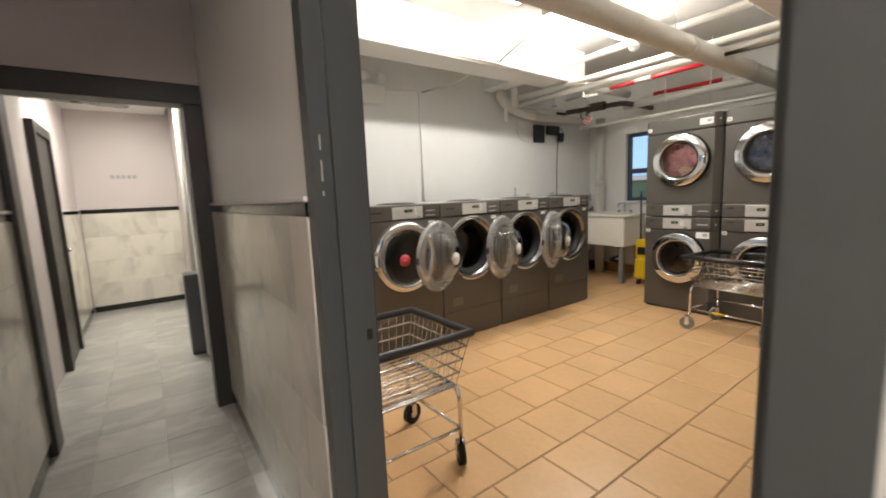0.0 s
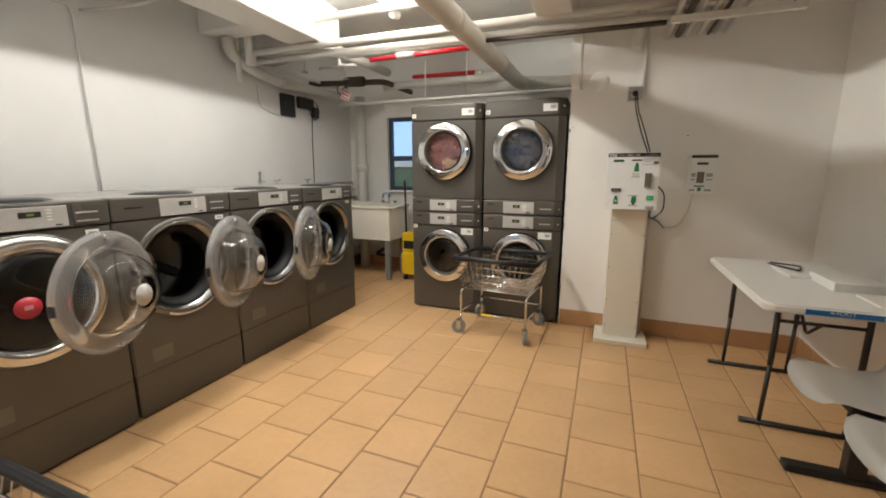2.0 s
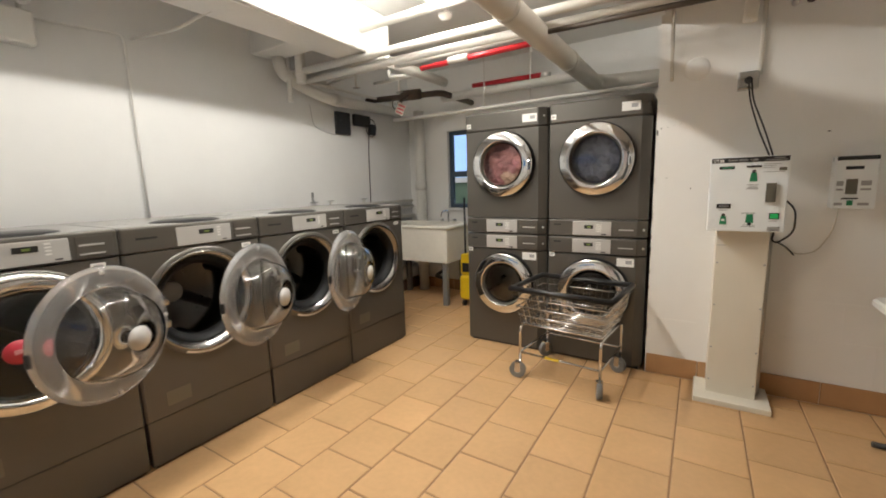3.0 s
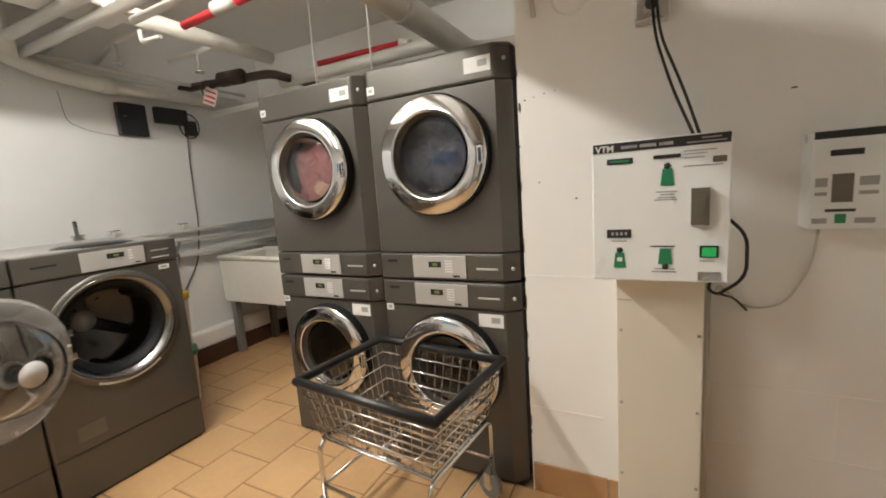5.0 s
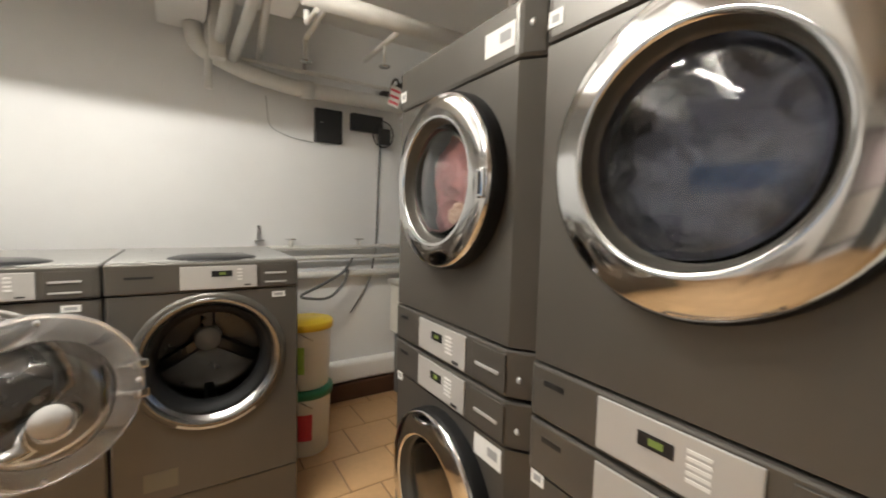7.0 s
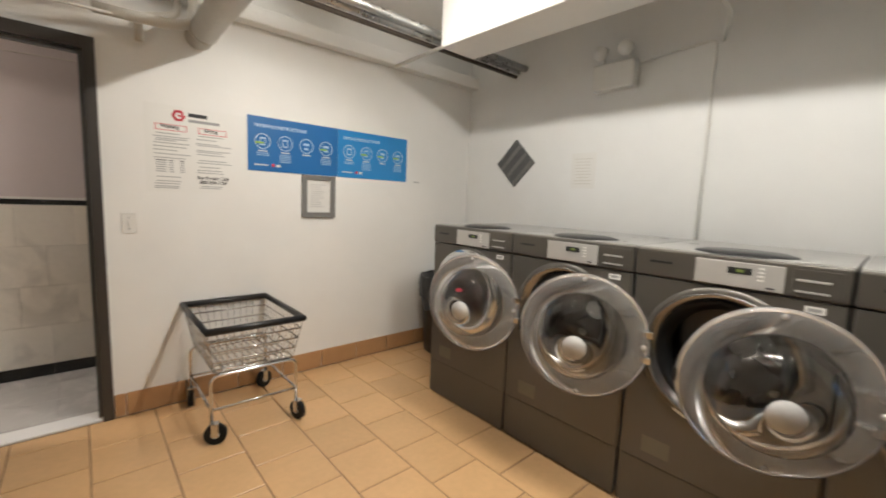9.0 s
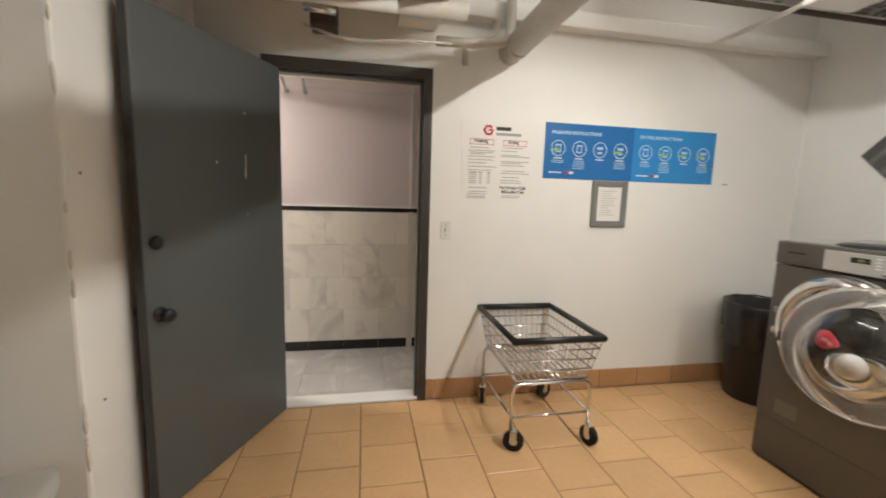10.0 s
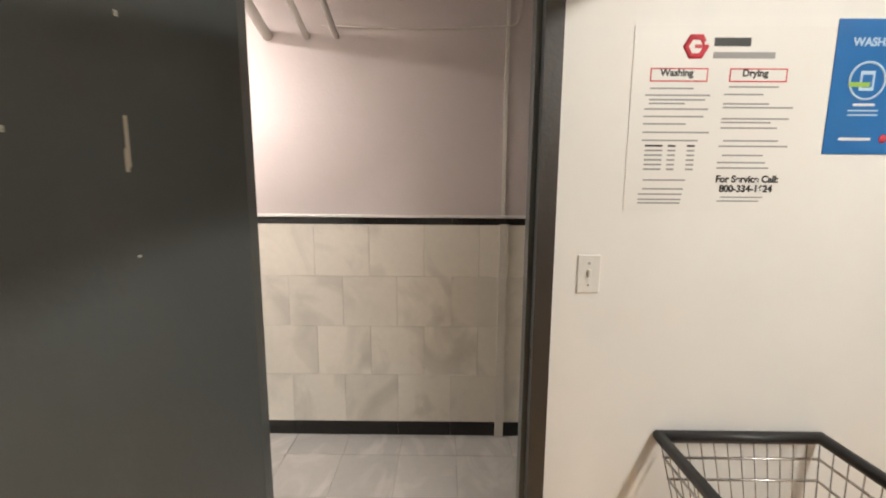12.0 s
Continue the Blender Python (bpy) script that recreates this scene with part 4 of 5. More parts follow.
def vp(u, v):
    return VX0 + u * (VX1 - VX0), VZ1 - v * (VZ1 - VZ0)


def vtm_plate(name, u0, u1, v0, v1, mat, thick=0.0015, label="", parent=None):
    (x0, za), (x1, zb) = vp(u0, v0), vp(u1, v1)
    return part(name, box(x0, x1, VY - thick, VY, zb, za), mat, parent or vtm, label)


text_mesh("VTM", 0.025, LABELWHITE, vtm, pose(VX0 + 0.011, VY - 0.0022, VZ1 - 0.0325, 90), bold=0.0006)
for u0, u1 in ((0.23, 0.35), (0.37, 0.49), (0.51, 0.61)):
    vtm_plate("header_word", u0, u1, 0.034, 0.056, GALV, 0.0022)
for u0, u1, v in ((0.80, 0.93, 0.026), (0.70, 0.96, 0.050)):
    vtm_plate("header_word", u0, u1, v, v + 0.010, GREYINK, 0.0022)
vtm_plate("window_strip", 0.12, 0.32, 0.12, 0.16, BLACKINK, 0.002)
vtm_plate("strip_text", 0.15, 0.29, 0.132, 0.146, GREENKEY, 0.0025)
vtm_plate("card_slot", 0.47, 0.66, 0.12, 0.145, BLACKINK, 0.004, "black card slot")
vtm_plate("info_text", 0.68, 0.90, 0.105, 0.112, GREYINK)
vtm_plate("info_text", 0.68, 0.84, 0.125, 0.131, GREYINK)
vtm_plate("info_text", 0.68, 0.82, 0.15, 0.156, GREYINK)
vtm_plate("info_text", 0.68, 0.94, 0.205, 0.212, GREYINK)
vtm_plate("chip", 0.875, 0.965, 0.155, 0.195, PATCH, 0.002)
vtm_plate("display", 0.115, 0.305, 0.625, 0.685, BLACKINK, 0.003, "black display window")
for i in range(4):
    vtm_plate("display_digit", 0.15 + i * 0.035, 0.170 + i * 0.035, 0.645, 0.667, GREYINK, 0.0035)
for u, v, up in ((0.57, 0.27, True), (0.215, 0.85, True), (0.56, 0.82, False)):
    h = 0.055
    (xc, zc) = vp(u, v)
    card = bmesh.new()
    w0, w1 = (0.012, 0.017) if up else (0.014, 0.018)
    vs = [(xc - w1, zc - 0.023), (xc + w1, zc - 0.023), (xc + w0, zc + 0.023), (xc - w0, zc + 0.023)]
    fr = [card.verts.new((x, VY - 0.002, z)) for x, z in vs]
    bk = [card.verts.new((x, VY, z)) for x, z in vs]
    card.faces.new(fr)
    for j in range(4):
        card.faces.new((fr[j], fr[(j + 1) % 4], bk[(j + 1) % 4], bk[j]))
    part("card_symbol", card, GREENKEY, vtm, "green card symbol")
    zz = zc + (0.030 if up else -0.030)
    part("arrow_symbol", lathe([(0.001, VY - 0.002), (0.010, VY - 0.002), (0.010, VY), (0.001, VY)], xc, zz, 5), BLACKINK, vtm)
(xc, zc) = vp(0.215, 0.85)
part("symbol_hole", box(xc - 0.007, xc + 0.007, VY - 0.0026, VY - 0.002, zc - 0.004, zc + 0.008), LABELWHITE, vtm)
vtm_plate("slot_line", 0.45, 0.63, 0.745, 0.752, BLACKINK, 0.002)
for u0, u1, v in ((0.49, 0.64, 0.365), (0.52, 0.62, 0.385), (0.50, 0.63, 0.405), (0.48, 0.64, 0.42), (0.15, 0.27, 0.705), (0.48, 0.63, 0.905), (0.46, 0.64, 0.925), (0.80, 0.90, 0.845)):
    vtm_plate("caption", u0, u1, v, v + 0.008, GREYINK)
acc = vtm_plate("bill_acceptor", 0.735, 0.855, 0.355, 0.60, PATCH, 0.022, "grey metal acceptor block")
vtm_plate("acceptor_slot", 0.765, 0.825, 0.43, 0.52, PATCH, 0.026)
vtm_plate("button_frame", 0.80, 0.925, 0.745, 0.825, DARKPLASTIC, 0.004)
vtm_plate("green_button", 0.815, 0.910, 0.755, 0.815, GREENLAMP, 0.010, "lit green push button")
vtm_plate("serial_plate", 0.79, 0.945, 0.925, 0.985, GALV, 0.002)
vtm_plate("serial_text", 0.83, 0.93, 0.955, 0.98, GREYINK, 0.0026)
ped = tagged(empty("machine_pedestal"), "cream metal pedestal with a flat base plate", "pedestal")
part("base_plate", box(2.246, 2.632, 3.512, YV - 0.003, 0.0, 0.034, 0.004), WHITEMETAL, ped)
part("column", box(2.312, 2.562, 3.615, YV - 0.003, 0.034, 1.062, 0.004), WHITEMETAL, ped)
for x in (2.325, 2.549):
    for z in (0.12, 0.33, 0.60, 0.86):
        part("screw", lathe([(0.001, 3.6125), (0.0045, 3.6125), (0.0055, 3.615)], x, z, 10), GREYINK, ped)
part("seam", box(2.314, 2.36, 3.6135, 3.615, 0.965, 0.968), GREYINK, ped)
part("side_conduit", tube([(2.578, 3.72, 0.03), (2.578, 3.72, 1.06)], 0.012, 10), PIPEDUSTY, ped)
rd = tagged(empty("card_reader"), "small white balance reader box on the wall", "card reader")
part("case", box(2.826, 2.993, 3.72, YV, 1.178, 1.457, 0.004), CASEWHITE, rd)
part("header", box(2.828, 2.991, 3.718, 3.72, 1.434, 1.455), BLACKINK, rd)
part("slot", box(2.865, 2.935, 3.718, 3.72, 1.385, 1.402), BLACKINK, rd)
part("slot", box(2.860, 2.925, 3.718, 3.72, 1.228, 1.236), BLACKINK, rd)
for x0, x1, z0, z1, mt in ((2.872, 2.918, 1.255, 1.335, PATCH), (2.835, 2.862, 1.30, 1.325, GREYINK), (2.93, 2.97, 1.30, 1.325, GREYINK), (2.882, 2.906, 1.195, 1.222, GREENKEY), (2.832, 2.865, 1.195, 1.21, GREYINK), (2.925, 2.968, 1.195, 1.21, GREYINK), (2.93, 2.97, 1.275, 1.285, GREYINK), (2.835, 2.862, 1.275, 1.285, GREYINK)):
    part("print", box(x0, x1, 3.7185, 3.72, z0, z1), mt, rd)
jb = tagged(empty("junction_box"), "grey metal junction box with a cord on the wall", "junction box")
part("case", box(2.365, 2.465, 3.76, YV, 1.866, 1.966, 0.006), GALV, jb)
part("socket", disc(0.02, 3.757, 2.415, 1.915, 18), DARKPLASTIC, jb)
tagged(part("power_conduit", tube([(2.47, 3.80, 1.95), (2.47, 3.80, 2.42)], 0.012), PIPEWHITE), "white conduit above the junction box", "conduit")
for dx in (0.0, 0.014):
    part("power_cord", tube(bend([(2.415 + dx, 3.755, 1.92), (2.425 + dx, 3.72, 1.80), (2.47 + dx * 2, 3.64, 1.62), (2.525 + dx, 3.58, 1.468)], 0.12), 0.0045, 7), DARKPLASTIC, vtm, "black power cord")
tagged(part("loop_cable", tube(bend([(2.602, 3.58, 1.24), (2.66, 3.60, 1.18), (2.665, 3.62, 1.05), (2.60, 3.66, 0.985), (2.575, 3.66, 1.0), (2.58, 3.62, 1.064)], 0.09), 0.005, 8), DARKPLASTIC), "black cable looped beside the pedestal", "cable")
tagged(part("loose_wire", tube(bend([(2.60, 3.66, 0.99), (2.66, 3.76, 0.95), (2.70, 3.80, 0.90)], 0.05), 0.004, 6), DARKPLASTIC), "loose black wire end by the pedestal", "wire")
tagged(part("reader_wire", tube(bend([(2.87, 3.79, 1.178), (2.86, 3.80, 1.05), (2.80, 3.81, 0.92), (2.70, 3.81, 0.90), (2.62, 3.80, 0.985), (2.60, 3.70, 0.99)], 0.12), 0.004, 6), PIPEDUSTY), "pale wire sagging between the two boxes", "wire")
tagged(part("blank_cover", lathe([(0.001, YV - 0.012), (0.060, YV - 0.012), (0.070, YV - 0.004), (0.070, YV)], 2.155, 2.03, 32), WALL, smooth=True), "round painted blank cover on the wall", "wall plate")

# ---------------------------------------------------------------- folding table and tandem seats
tab = tagged(empty("folding_table"), "white plastic folding table with dark folding legs", "folding table")
TX0, TX1, TY0, TY1, TZ = 2.975, 3.62, 2.44, 3.56, 0.745
top = bmesh.new()
N = 6
ring = []
for cx, cy, a0 in ((TX1 - 0.06, TY1 - 0.06, 0), (TX0 + 0.06, TY1 - 0.06, 90), (TX0 + 0.06, TY0 + 0.06, 180), (TX1 - 0.06, TY0 + 0.06, 270)):
    for i in range(N + 1):
        a = radians(a0 + 90 * i / N)
        ring.append((cx + 0.06 * math.cos(a), cy + 0.06 * math.sin(a)))
fs = top.faces.new([top.verts.new((x, y, TZ - 0.042)) for x, y in ring])
ex = bmesh.ops.extrude_face_region(top, geom=[fs])
for v in ex["geom"]:
    if isinstance(v, bmesh.types.BMVert):
        v.co.z = TZ
bmesh.ops.recalc_face_normals(top, faces=top.faces[:])
bmesh.ops.bevel(top, geom=[e for e in top.edges if abs(e.verts[0].co.z - e.verts[1].co.z) < 1e-6], offset=0.009, segments=3, affect="EDGES")
part("tabletop", top, WHITEPLASTIC, tab)
lab = part("edge_label", box(3.13, 3.55, TY0 - 0.0015, TY0, TZ - 0.034, TZ - 0.010), BLUEINK, tab, "blue size label on the edge")
text_mesh("4-FOOT", 0.026, LABELWHITE, lab, pose(3.215, TY0 - 0.002, TZ - 0.031, 90, 0, 0))
part("label_field", box(3.40, 3.49, TY0 - 0.002, TY0 - 0.0015, TZ - 0.030, TZ - 0.016), PALEINK, lab)
for y in (3.40, 2.66):
    for x in (3.11, 3.47):
        part("leg", tube([(x, y, TZ - 0.045), (x, y, 0.36)], 0.014, 10), BLACKISH, tab)
        part("leg", tube([(x, y, 0.36), (x, y + 0.03, 0.022)], 0.011, 10), BLACKISH, tab)
    part("foot_bar", tube([(3.02, y + 0.03, 0.014), (3.56, y + 0.03, 0.014)], 0.014, 10), BLACKISH, tab)
    part("cross_bar", tube([(3.11, y, 0.60), (3.47, y, 0.60)], 0.009, 8), BLACKISH, tab)
    s = 1 if y < 3 else -1
    part("brace", tube(bend([(3.29, y, 0.60), (3.29, y + s * 0.14, 0.50), (3.29, y + s * 0.34, TZ - 0.045)], 0.03), 0.008, 8), BLACKISH, tab)
for i, (x0, x1, y0, y1, z0, z1, m, lb) in enumerate(((3.36, 3.58, 2.78, 3.06, 0.0, 0.045, WHITEPLASTIC, "white flat box lying on the folding table"), (3.26, 3.46, 3.02, 3.30, 0.0, 0.018, LABELWHITE, "stack of white papers on the folding table"), (3.42, 3.62, 2.52, 2.72, 0.0, 0.012, TUBMAT, "pale thin tray lying on the folding table"))):
    o = tagged(part(("flat_box", "paper_stack", "tray")[i], box(x0, x1, y0, y1, TZ + z0, TZ + z1, 0.004), m), lb, ("box", "papers", "tray")[i])
tagged(part("wire_hanger", tube(bend([(3.25, 3.32, TZ + 0.022), (3.34, 3.12, TZ + 0.026), (3.40, 3.28, TZ + 0.024), (3.27, 3.36, TZ + 0.022)], 0.03), 0.005, 6), DARKPLASTIC), "dark bent wire hanger lying on papers", "hanger")


def shell_seat(y0, y1):
    """Seat shell swept from the front lip to the top of the back, slightly dished."""
    bm = bmesh.new()
    prof = [(3.10, 0.405), (3.115, 0.425), (3.15, 0.436), (3.22, 0.425), (3.30, 0.412), (3.38, 0.405), (3.45, 0.415), (3.50, 0.45), (3.535, 0.52), (3.56, 0.62), (3.58, 0.74), (3.585, 0.80)]
    n = 12
    rows = []
    for k, (x, z) in enumerate(prof):
        row = []
        t = k / (len(prof) - 1)
        taper = 0.80 + 0.2 * min(1, t * 6) - (0.12 * max(0, (t - 0.75) * 4))
        for j in range(n + 1):
            u = j / n * 2 - 1
            dish = 0.030 * u * u
            nx, nz = (0.0, 1.0) if t < 0.55 else (-0.9, 0.2)
            lip = 0.02 * u ** 4 * (1 if t < 0.2 else 0)
            row.append(bm.verts.new((x + nx * dish + lip, (y0 + y1) / 2 + u * (y1 - y0) / 2 * taper, z + nz * dish)))
        rows.append(row)
    for a, b in zip(rows, rows[1:]):
        for j in range(n):
            bm.faces.new((a[j], a[j + 1], b[j + 1], b[j])).smooth = True
    r = bmesh.ops.solidify(bm, geom=bm.faces[:], thickness=0.012)
    return bm


bench = tagged(empty("tandem_seat"), "row of white moulded seats on a black floor beam", "tandem seat")
for y0, y1 in ((2.10, 2.54), (1.60, 2.04), (1.10, 1.54)):
    part("seat_shell", shell_seat(y0, y1), WHITEPLASTIC, bench, smooth=True)
    part("seat_bracket", box(3.27, 3.43, (y0 + y1) / 2 - 0.05, (y0 + y1) / 2 + 0.05, 0.345, 0.402, 0.006), DARKPLASTIC, bench)
part("beam", box(3.32, 3.38, 1.14, 2.50, 0.295, 0.345, 0.006), DARKPLASTIC, bench)
for y in (1.38, 2.34):
    part("post", box(3.315, 3.385, y - 0.03, y + 0.03, 0.03, 0.295, 0.006), DARKPLASTIC, bench)
    part("floor_foot", box(3.10, 3.60, y - 0.035, y + 0.035, 0.0, 0.035, 0.012), DARKPLASTIC, bench)

# ---------------------------------------------------------------- laundry carts


def cart(label, tyre):
    """Wire basket cart: local x across (0.51), y along (0.66), standing on casters."""
    c = tagged(empty("laundry_cart"), label, "laundry cart", "wire laundry carts")
    rz, bz, LX, LY = 0.645, 0.395, 0.255, 0.335
    bx, by = 0.212, 0.272
    basket = empty("basket")
    basket.parent = c
    part("rim", tube([(-LX, -LY, rz), (LX, -LY, rz), (LX, LY, rz), (-LX, LY, rz)], 0.0145, 10, closed=True), DARKPLASTIC, basket, "black rubber padded rim")
    wires = bmesh.new()
    for i in range(13):
        t = i / 12 * 2 - 1
        for e in (-1, 1):
            tube([(t * LX, e * LY, rz), (t * bx, e * by, bz)], 0.0019, 5, bm=wires, cap=False)
    for i in range(15):
        t = i / 14 * 2 - 1
        for e in (-1, 1):
            tube([(e * LX, t * LY, rz), (e * bx, t * by, bz)], 0.0019, 5, bm=wires, cap=False)
    part("wire_mesh", wires, WIRE, basket, "thin bright side wires")
    for i in range(12):
        x = bx * (i / 11 * 2 - 1) * 0.96
        part("floor_rod", tube([(x, -by, bz + 0.006), (x, by, bz + 0.006)], 0.0042, 8), CHROME, basket)
    for t in (-0.6, 0.0, 0.6):
        part("floor_rod", tube([(-bx, t * by, bz - 0.001), (bx, t * by, bz - 0.001)], 0.0036, 8), CHROME, basket)
    for k in range(1, 4):
        t = k / 4
        x, y, z = LX + (bx - LX) * t, LY + (by - LY) * t, rz + (bz - rz) * t
        part("hoop", tube([(-x, -y, z), (x, -y, z), (x, y, z), (-x, y, z)], 0.0035, 6, closed=True), WIRE, basket)
    part("hoop", tube([(-bx, -by, bz), (bx, -by, bz), (bx, by, bz), (-bx, by, bz)], 0.005, 6, closed=True), WIRE, basket)
    fx, fy = 0.232, 0.275
    for s in (-1, 1):
        part("leg_frame", tube(bend([(-fx, s * fy, 0.115), (-fx, s * fy, bz - 0.016), (fx, s * fy, bz - 0.016), (fx, s * fy, 0.115)], 0.05), 0.010, 8), CHROME, c, "chrome tube leg frame")
        part("stretcher", tube([(s * fx, -fy, 0.19), (s * fx, fy, 0.19)], 0.008, 8), CHROME, c)
        part("stretcher", tube([(-fx, s * fy, 0.19), (fx, s * fy, 0.19)], 0.008, 8), CHROME, c)
        part("cradle", tube([(s * 0.15, -fy, bz - 0.012), (s * 0.15, fy, bz - 0.012)], 0.007, 8), CHROME, c)
        for q in (-1, 1):
            cs = empty("caster")
            cs.parent = c
            cs.matrix_basis = pose(s * fx, q * fy, 0, 0, 0, 25 * s + 40 * q)
            part("wheel", tube([(-0.015, 0.018, 0.057), (0.015, 0.018, 0.057)], 0.057, 24), tyre, cs, "rubber wheel")
            part("hub", tube([(-0.0165, 0.018, 0.057), (0.0165, 0.018, 0.057)], 0.022, 14), SILVER, cs)
            part("fork", boxes((-0.021, -0.017, 0.0, 0.036, 0.045, 0.115), (0.017, 0.021, 0.0, 0.036, 0.045, 0.115), (-0.021, 0.021, 0.0, 0.036, 0.110, 0.118)), WIRE, cs)
    return c


cart_a = cart("chrome wire laundry cart with black wheels by the doorway wall", RUBBER)
cart_a.matrix_basis = pose(1.125, 0.30, 0)
cart_b = cart("chrome wire laundry cart with grey wheels before the dryers", GREYRUBBER)
cart_b.matrix_basis = pose(1.50, 3.500, 0, 0, 0, 84)
part("yellow_tape", tube([(-0.232, -0.01, 0.19), (-0.232, 0.09, 0.19)], 0.0088, 10), YELLOW, cart_b, "yellow tape round the lower bar")

# ---------------------------------------------------------------- trash can
can = tagged(empty("trash_can", pose(-0.66, 0.23, 0)), "black plastic trash can lined with a black bag", "trash can")
part("bin", lathe([(0.001, 0.0), (0.19, 0.0), (0.20, 0.01), (0.245, 0.66), (0.252, 0.665), (0.252, 0.69), (0.235, 0.69), (0.19, 0.03), (0.001, 0.03)], 0, 0, 36, "z"), DARKPLASTIC, can, smooth=True)
bag = lathe([(0.234, 0.40), (0.240, 0.60), (0.238, 0.695), (0.248, 0.705), (0.258, 0.695), (0.262, 0.62), (0.259, 0.53), (0.256, 0.50)], 0, 0, 60, "z")
for v in bag.verts:
    a = math.atan2(v.co.y, v.co.x)
    k = 1 + 0.014 * math.sin(a * 17 + v.co.z * 9) + 0.010 * math.sin(a * 29 + v.co.z * 23)
    v.co.x *= k
    v.co.y *= k
    v.co.z += 0.012 * math.sin(a * 11) * (1 if v.co.z < 0.56 else 0.3)
part("bag", bag, material("black_bag_film", (0.012, 0.012, 0.013), 0.25, grain=0.1), can, "crumpled black bag over the rim", True)

# ---------------------------------------------------------------- ceiling: beams, lamps, pipes
structure("ceiling_beam_right", box(1.73, 1.97, YD, YV - 0.004, 2.385, ZC - 0.002, 0.01), CEIL, "white boxed beam under the ceiling")
structure("ceiling_cross_beam", box(XL + 0.003, -0.423, 3.004, 3.25, 2.52, ZC - 0.002, 0.01), CEIL, "white boxed cross beam over the washers")
structure("ceiling_wall_ledge", box(XL + 0.003, 1.727, YD + 0.002, 0.05, 2.46, 2.56, 0.008), CEIL, "painted ledge along the top of the wall")


def lamp_fixture(y0):
    f = tagged(empty("strip_light"), "bare twin fluorescent strip light under the ceiling", "strip light", "fluorescent strip lights")
    part("housing", box(TUBE_X - 0.06, TUBE_X + 0.06, y0, y0 + 1.22, TUBE_Z + 0.03, TUBE_Z + 0.085, 0.006), WHITEMETAL, f)
    for y in (y0 + 0.2, y0 + 1.02):
        part("stem", tube([(TUBE_X, y, TUBE_Z + 0.08), (TUBE_X, y, ZC - 0.001)], 0.010), WHITEMETAL, f)
    for dx in (-0.035, 0.035):
        part("glass_tube", tube([(TUBE_X + dx, y0 + 0.03, TUBE_Z + 0.005), (TUBE_X + dx, y0 + 1.19, TUBE_Z + 0.005)], 0.013, 10), TUBEGLOW, f, "glowing white glass tube")
    for y in (y0 + 0.012, y0 + 1.208):
        part("end_cap", box(TUBE_X - 0.055, TUBE_X + 0.055, y - 0.012, y + 0.012, TUBE_Z - 0.012, TUBE_Z + 0.03, 0.003), WHITEMETAL, f)


lamp_fixture(0.73)
lamp_fixture(2.22)


def pipe(points, r, mat, label, radius=0.08, n=14, name="pipe", group=""):
    return tagged(part(name, tube(bend(points, radius) if len(points) > 2 else points, r, n), mat), label, "pipe", group)


big = tagged(empty("drain_pipe"), "large dusty white drain pipe hung under the ceiling", "pipe")
part("run", tube(bend([(1.245, YD, 2.305), (1.29, 5.04, 2.30), (1.94, 5.06, 2.27)], 0.13), 0.075, 20), PIPEDUSTY, big)
for y in (0.10, 1.15, 2.9, 4.1):
    part("joint_band", tube([(1.246 + 0.0088 * y, y - 0.02, 2.305 - 0.001 * y), (1.246 + 0.0088 * y, y + 0.02, 2.305 - 0.001 * y)], 0.081, 20), PIPEDUSTY, big)
for y in (1.2, 2.75):
    part("hanger", tube([(1.262, y, 2.375), (1.262, y, ZC)], 0.006, 6), GALV, big)
# runs across the room, above the space before the dryers
for y, z, r in ((3.34, 2.40, 0.030), (3.42, 2.345, 0.028)):
    pipe([(-0.98, y - 0.03, z + 0.005), (2.9, y, z - 0.02)], r, PIPEWHITE, "white painted pipe running across under the ceiling", group="cross pipes")
pipe([(0.05, 3.50, 2.335), (2.6, 3.50, 2.35)], 0.020, PIPEWHITE, "thin white painted pipe under the ceiling", group="cross pipes")
pipe([(1.33, 3.40, 2.30), (2.55, 3.42, 2.285)], 0.016, PIPEBROWN, "rusty brown pipe below the white pipes")
red = tagged(empty("sprinkler_pipe"), "bright red sprinkler pipe with a white coupling", "sprinkler pipe", "red sprinkler pipes")
part("run", tube([(0.18, 3.68, 2.335), (1.20, 3.63, 2.33)], 0.021, 12), REDPIPE, red)
part("coupling", tube([(0.46, 3.668, 2.345), (0.64, 3.66, 2.345)], 0.034, 14), PIPEWHITE, red, "white sleeve coupling")
red2 = tagged(empty("sprinkler_pipe"), "dark red sprinkler pipe above the dryers", "sprinkler pipe", "red sprinkler pipes")
part("run", tube([(0.05, 4.85, 2.43), (0.84, 4.85, 2.42)], 0.024, 12), REDPIPE, red2)
part("elbow", tube([(0.82, 4.85, 2.42), (0.90, 4.85, 2.40)], 0.034, 12), PIPEWHITE, red2)
pipe([(-0.72, 4.42, 2.095), (1.944, 4.40, 2.09)], 0.020, PIPEWHITE, "white painted pipe just above the dryers")
pipe([(-0.30, 4.78, 2.335), (1.26, 4.78, 2.335)], 0.045, PIPEWHITE, "thick white pipe above the dryers")
for x, z0 in ((0.40, 2.0), (0.86, 2.02)):
    pipe([(x, 4.41, z0 + 0.09), (x, 4.41, ZC)], 0.006, PIPEWHITE, "thin pipe hanger rod above the dryers", name="hanger_rod", n=6)
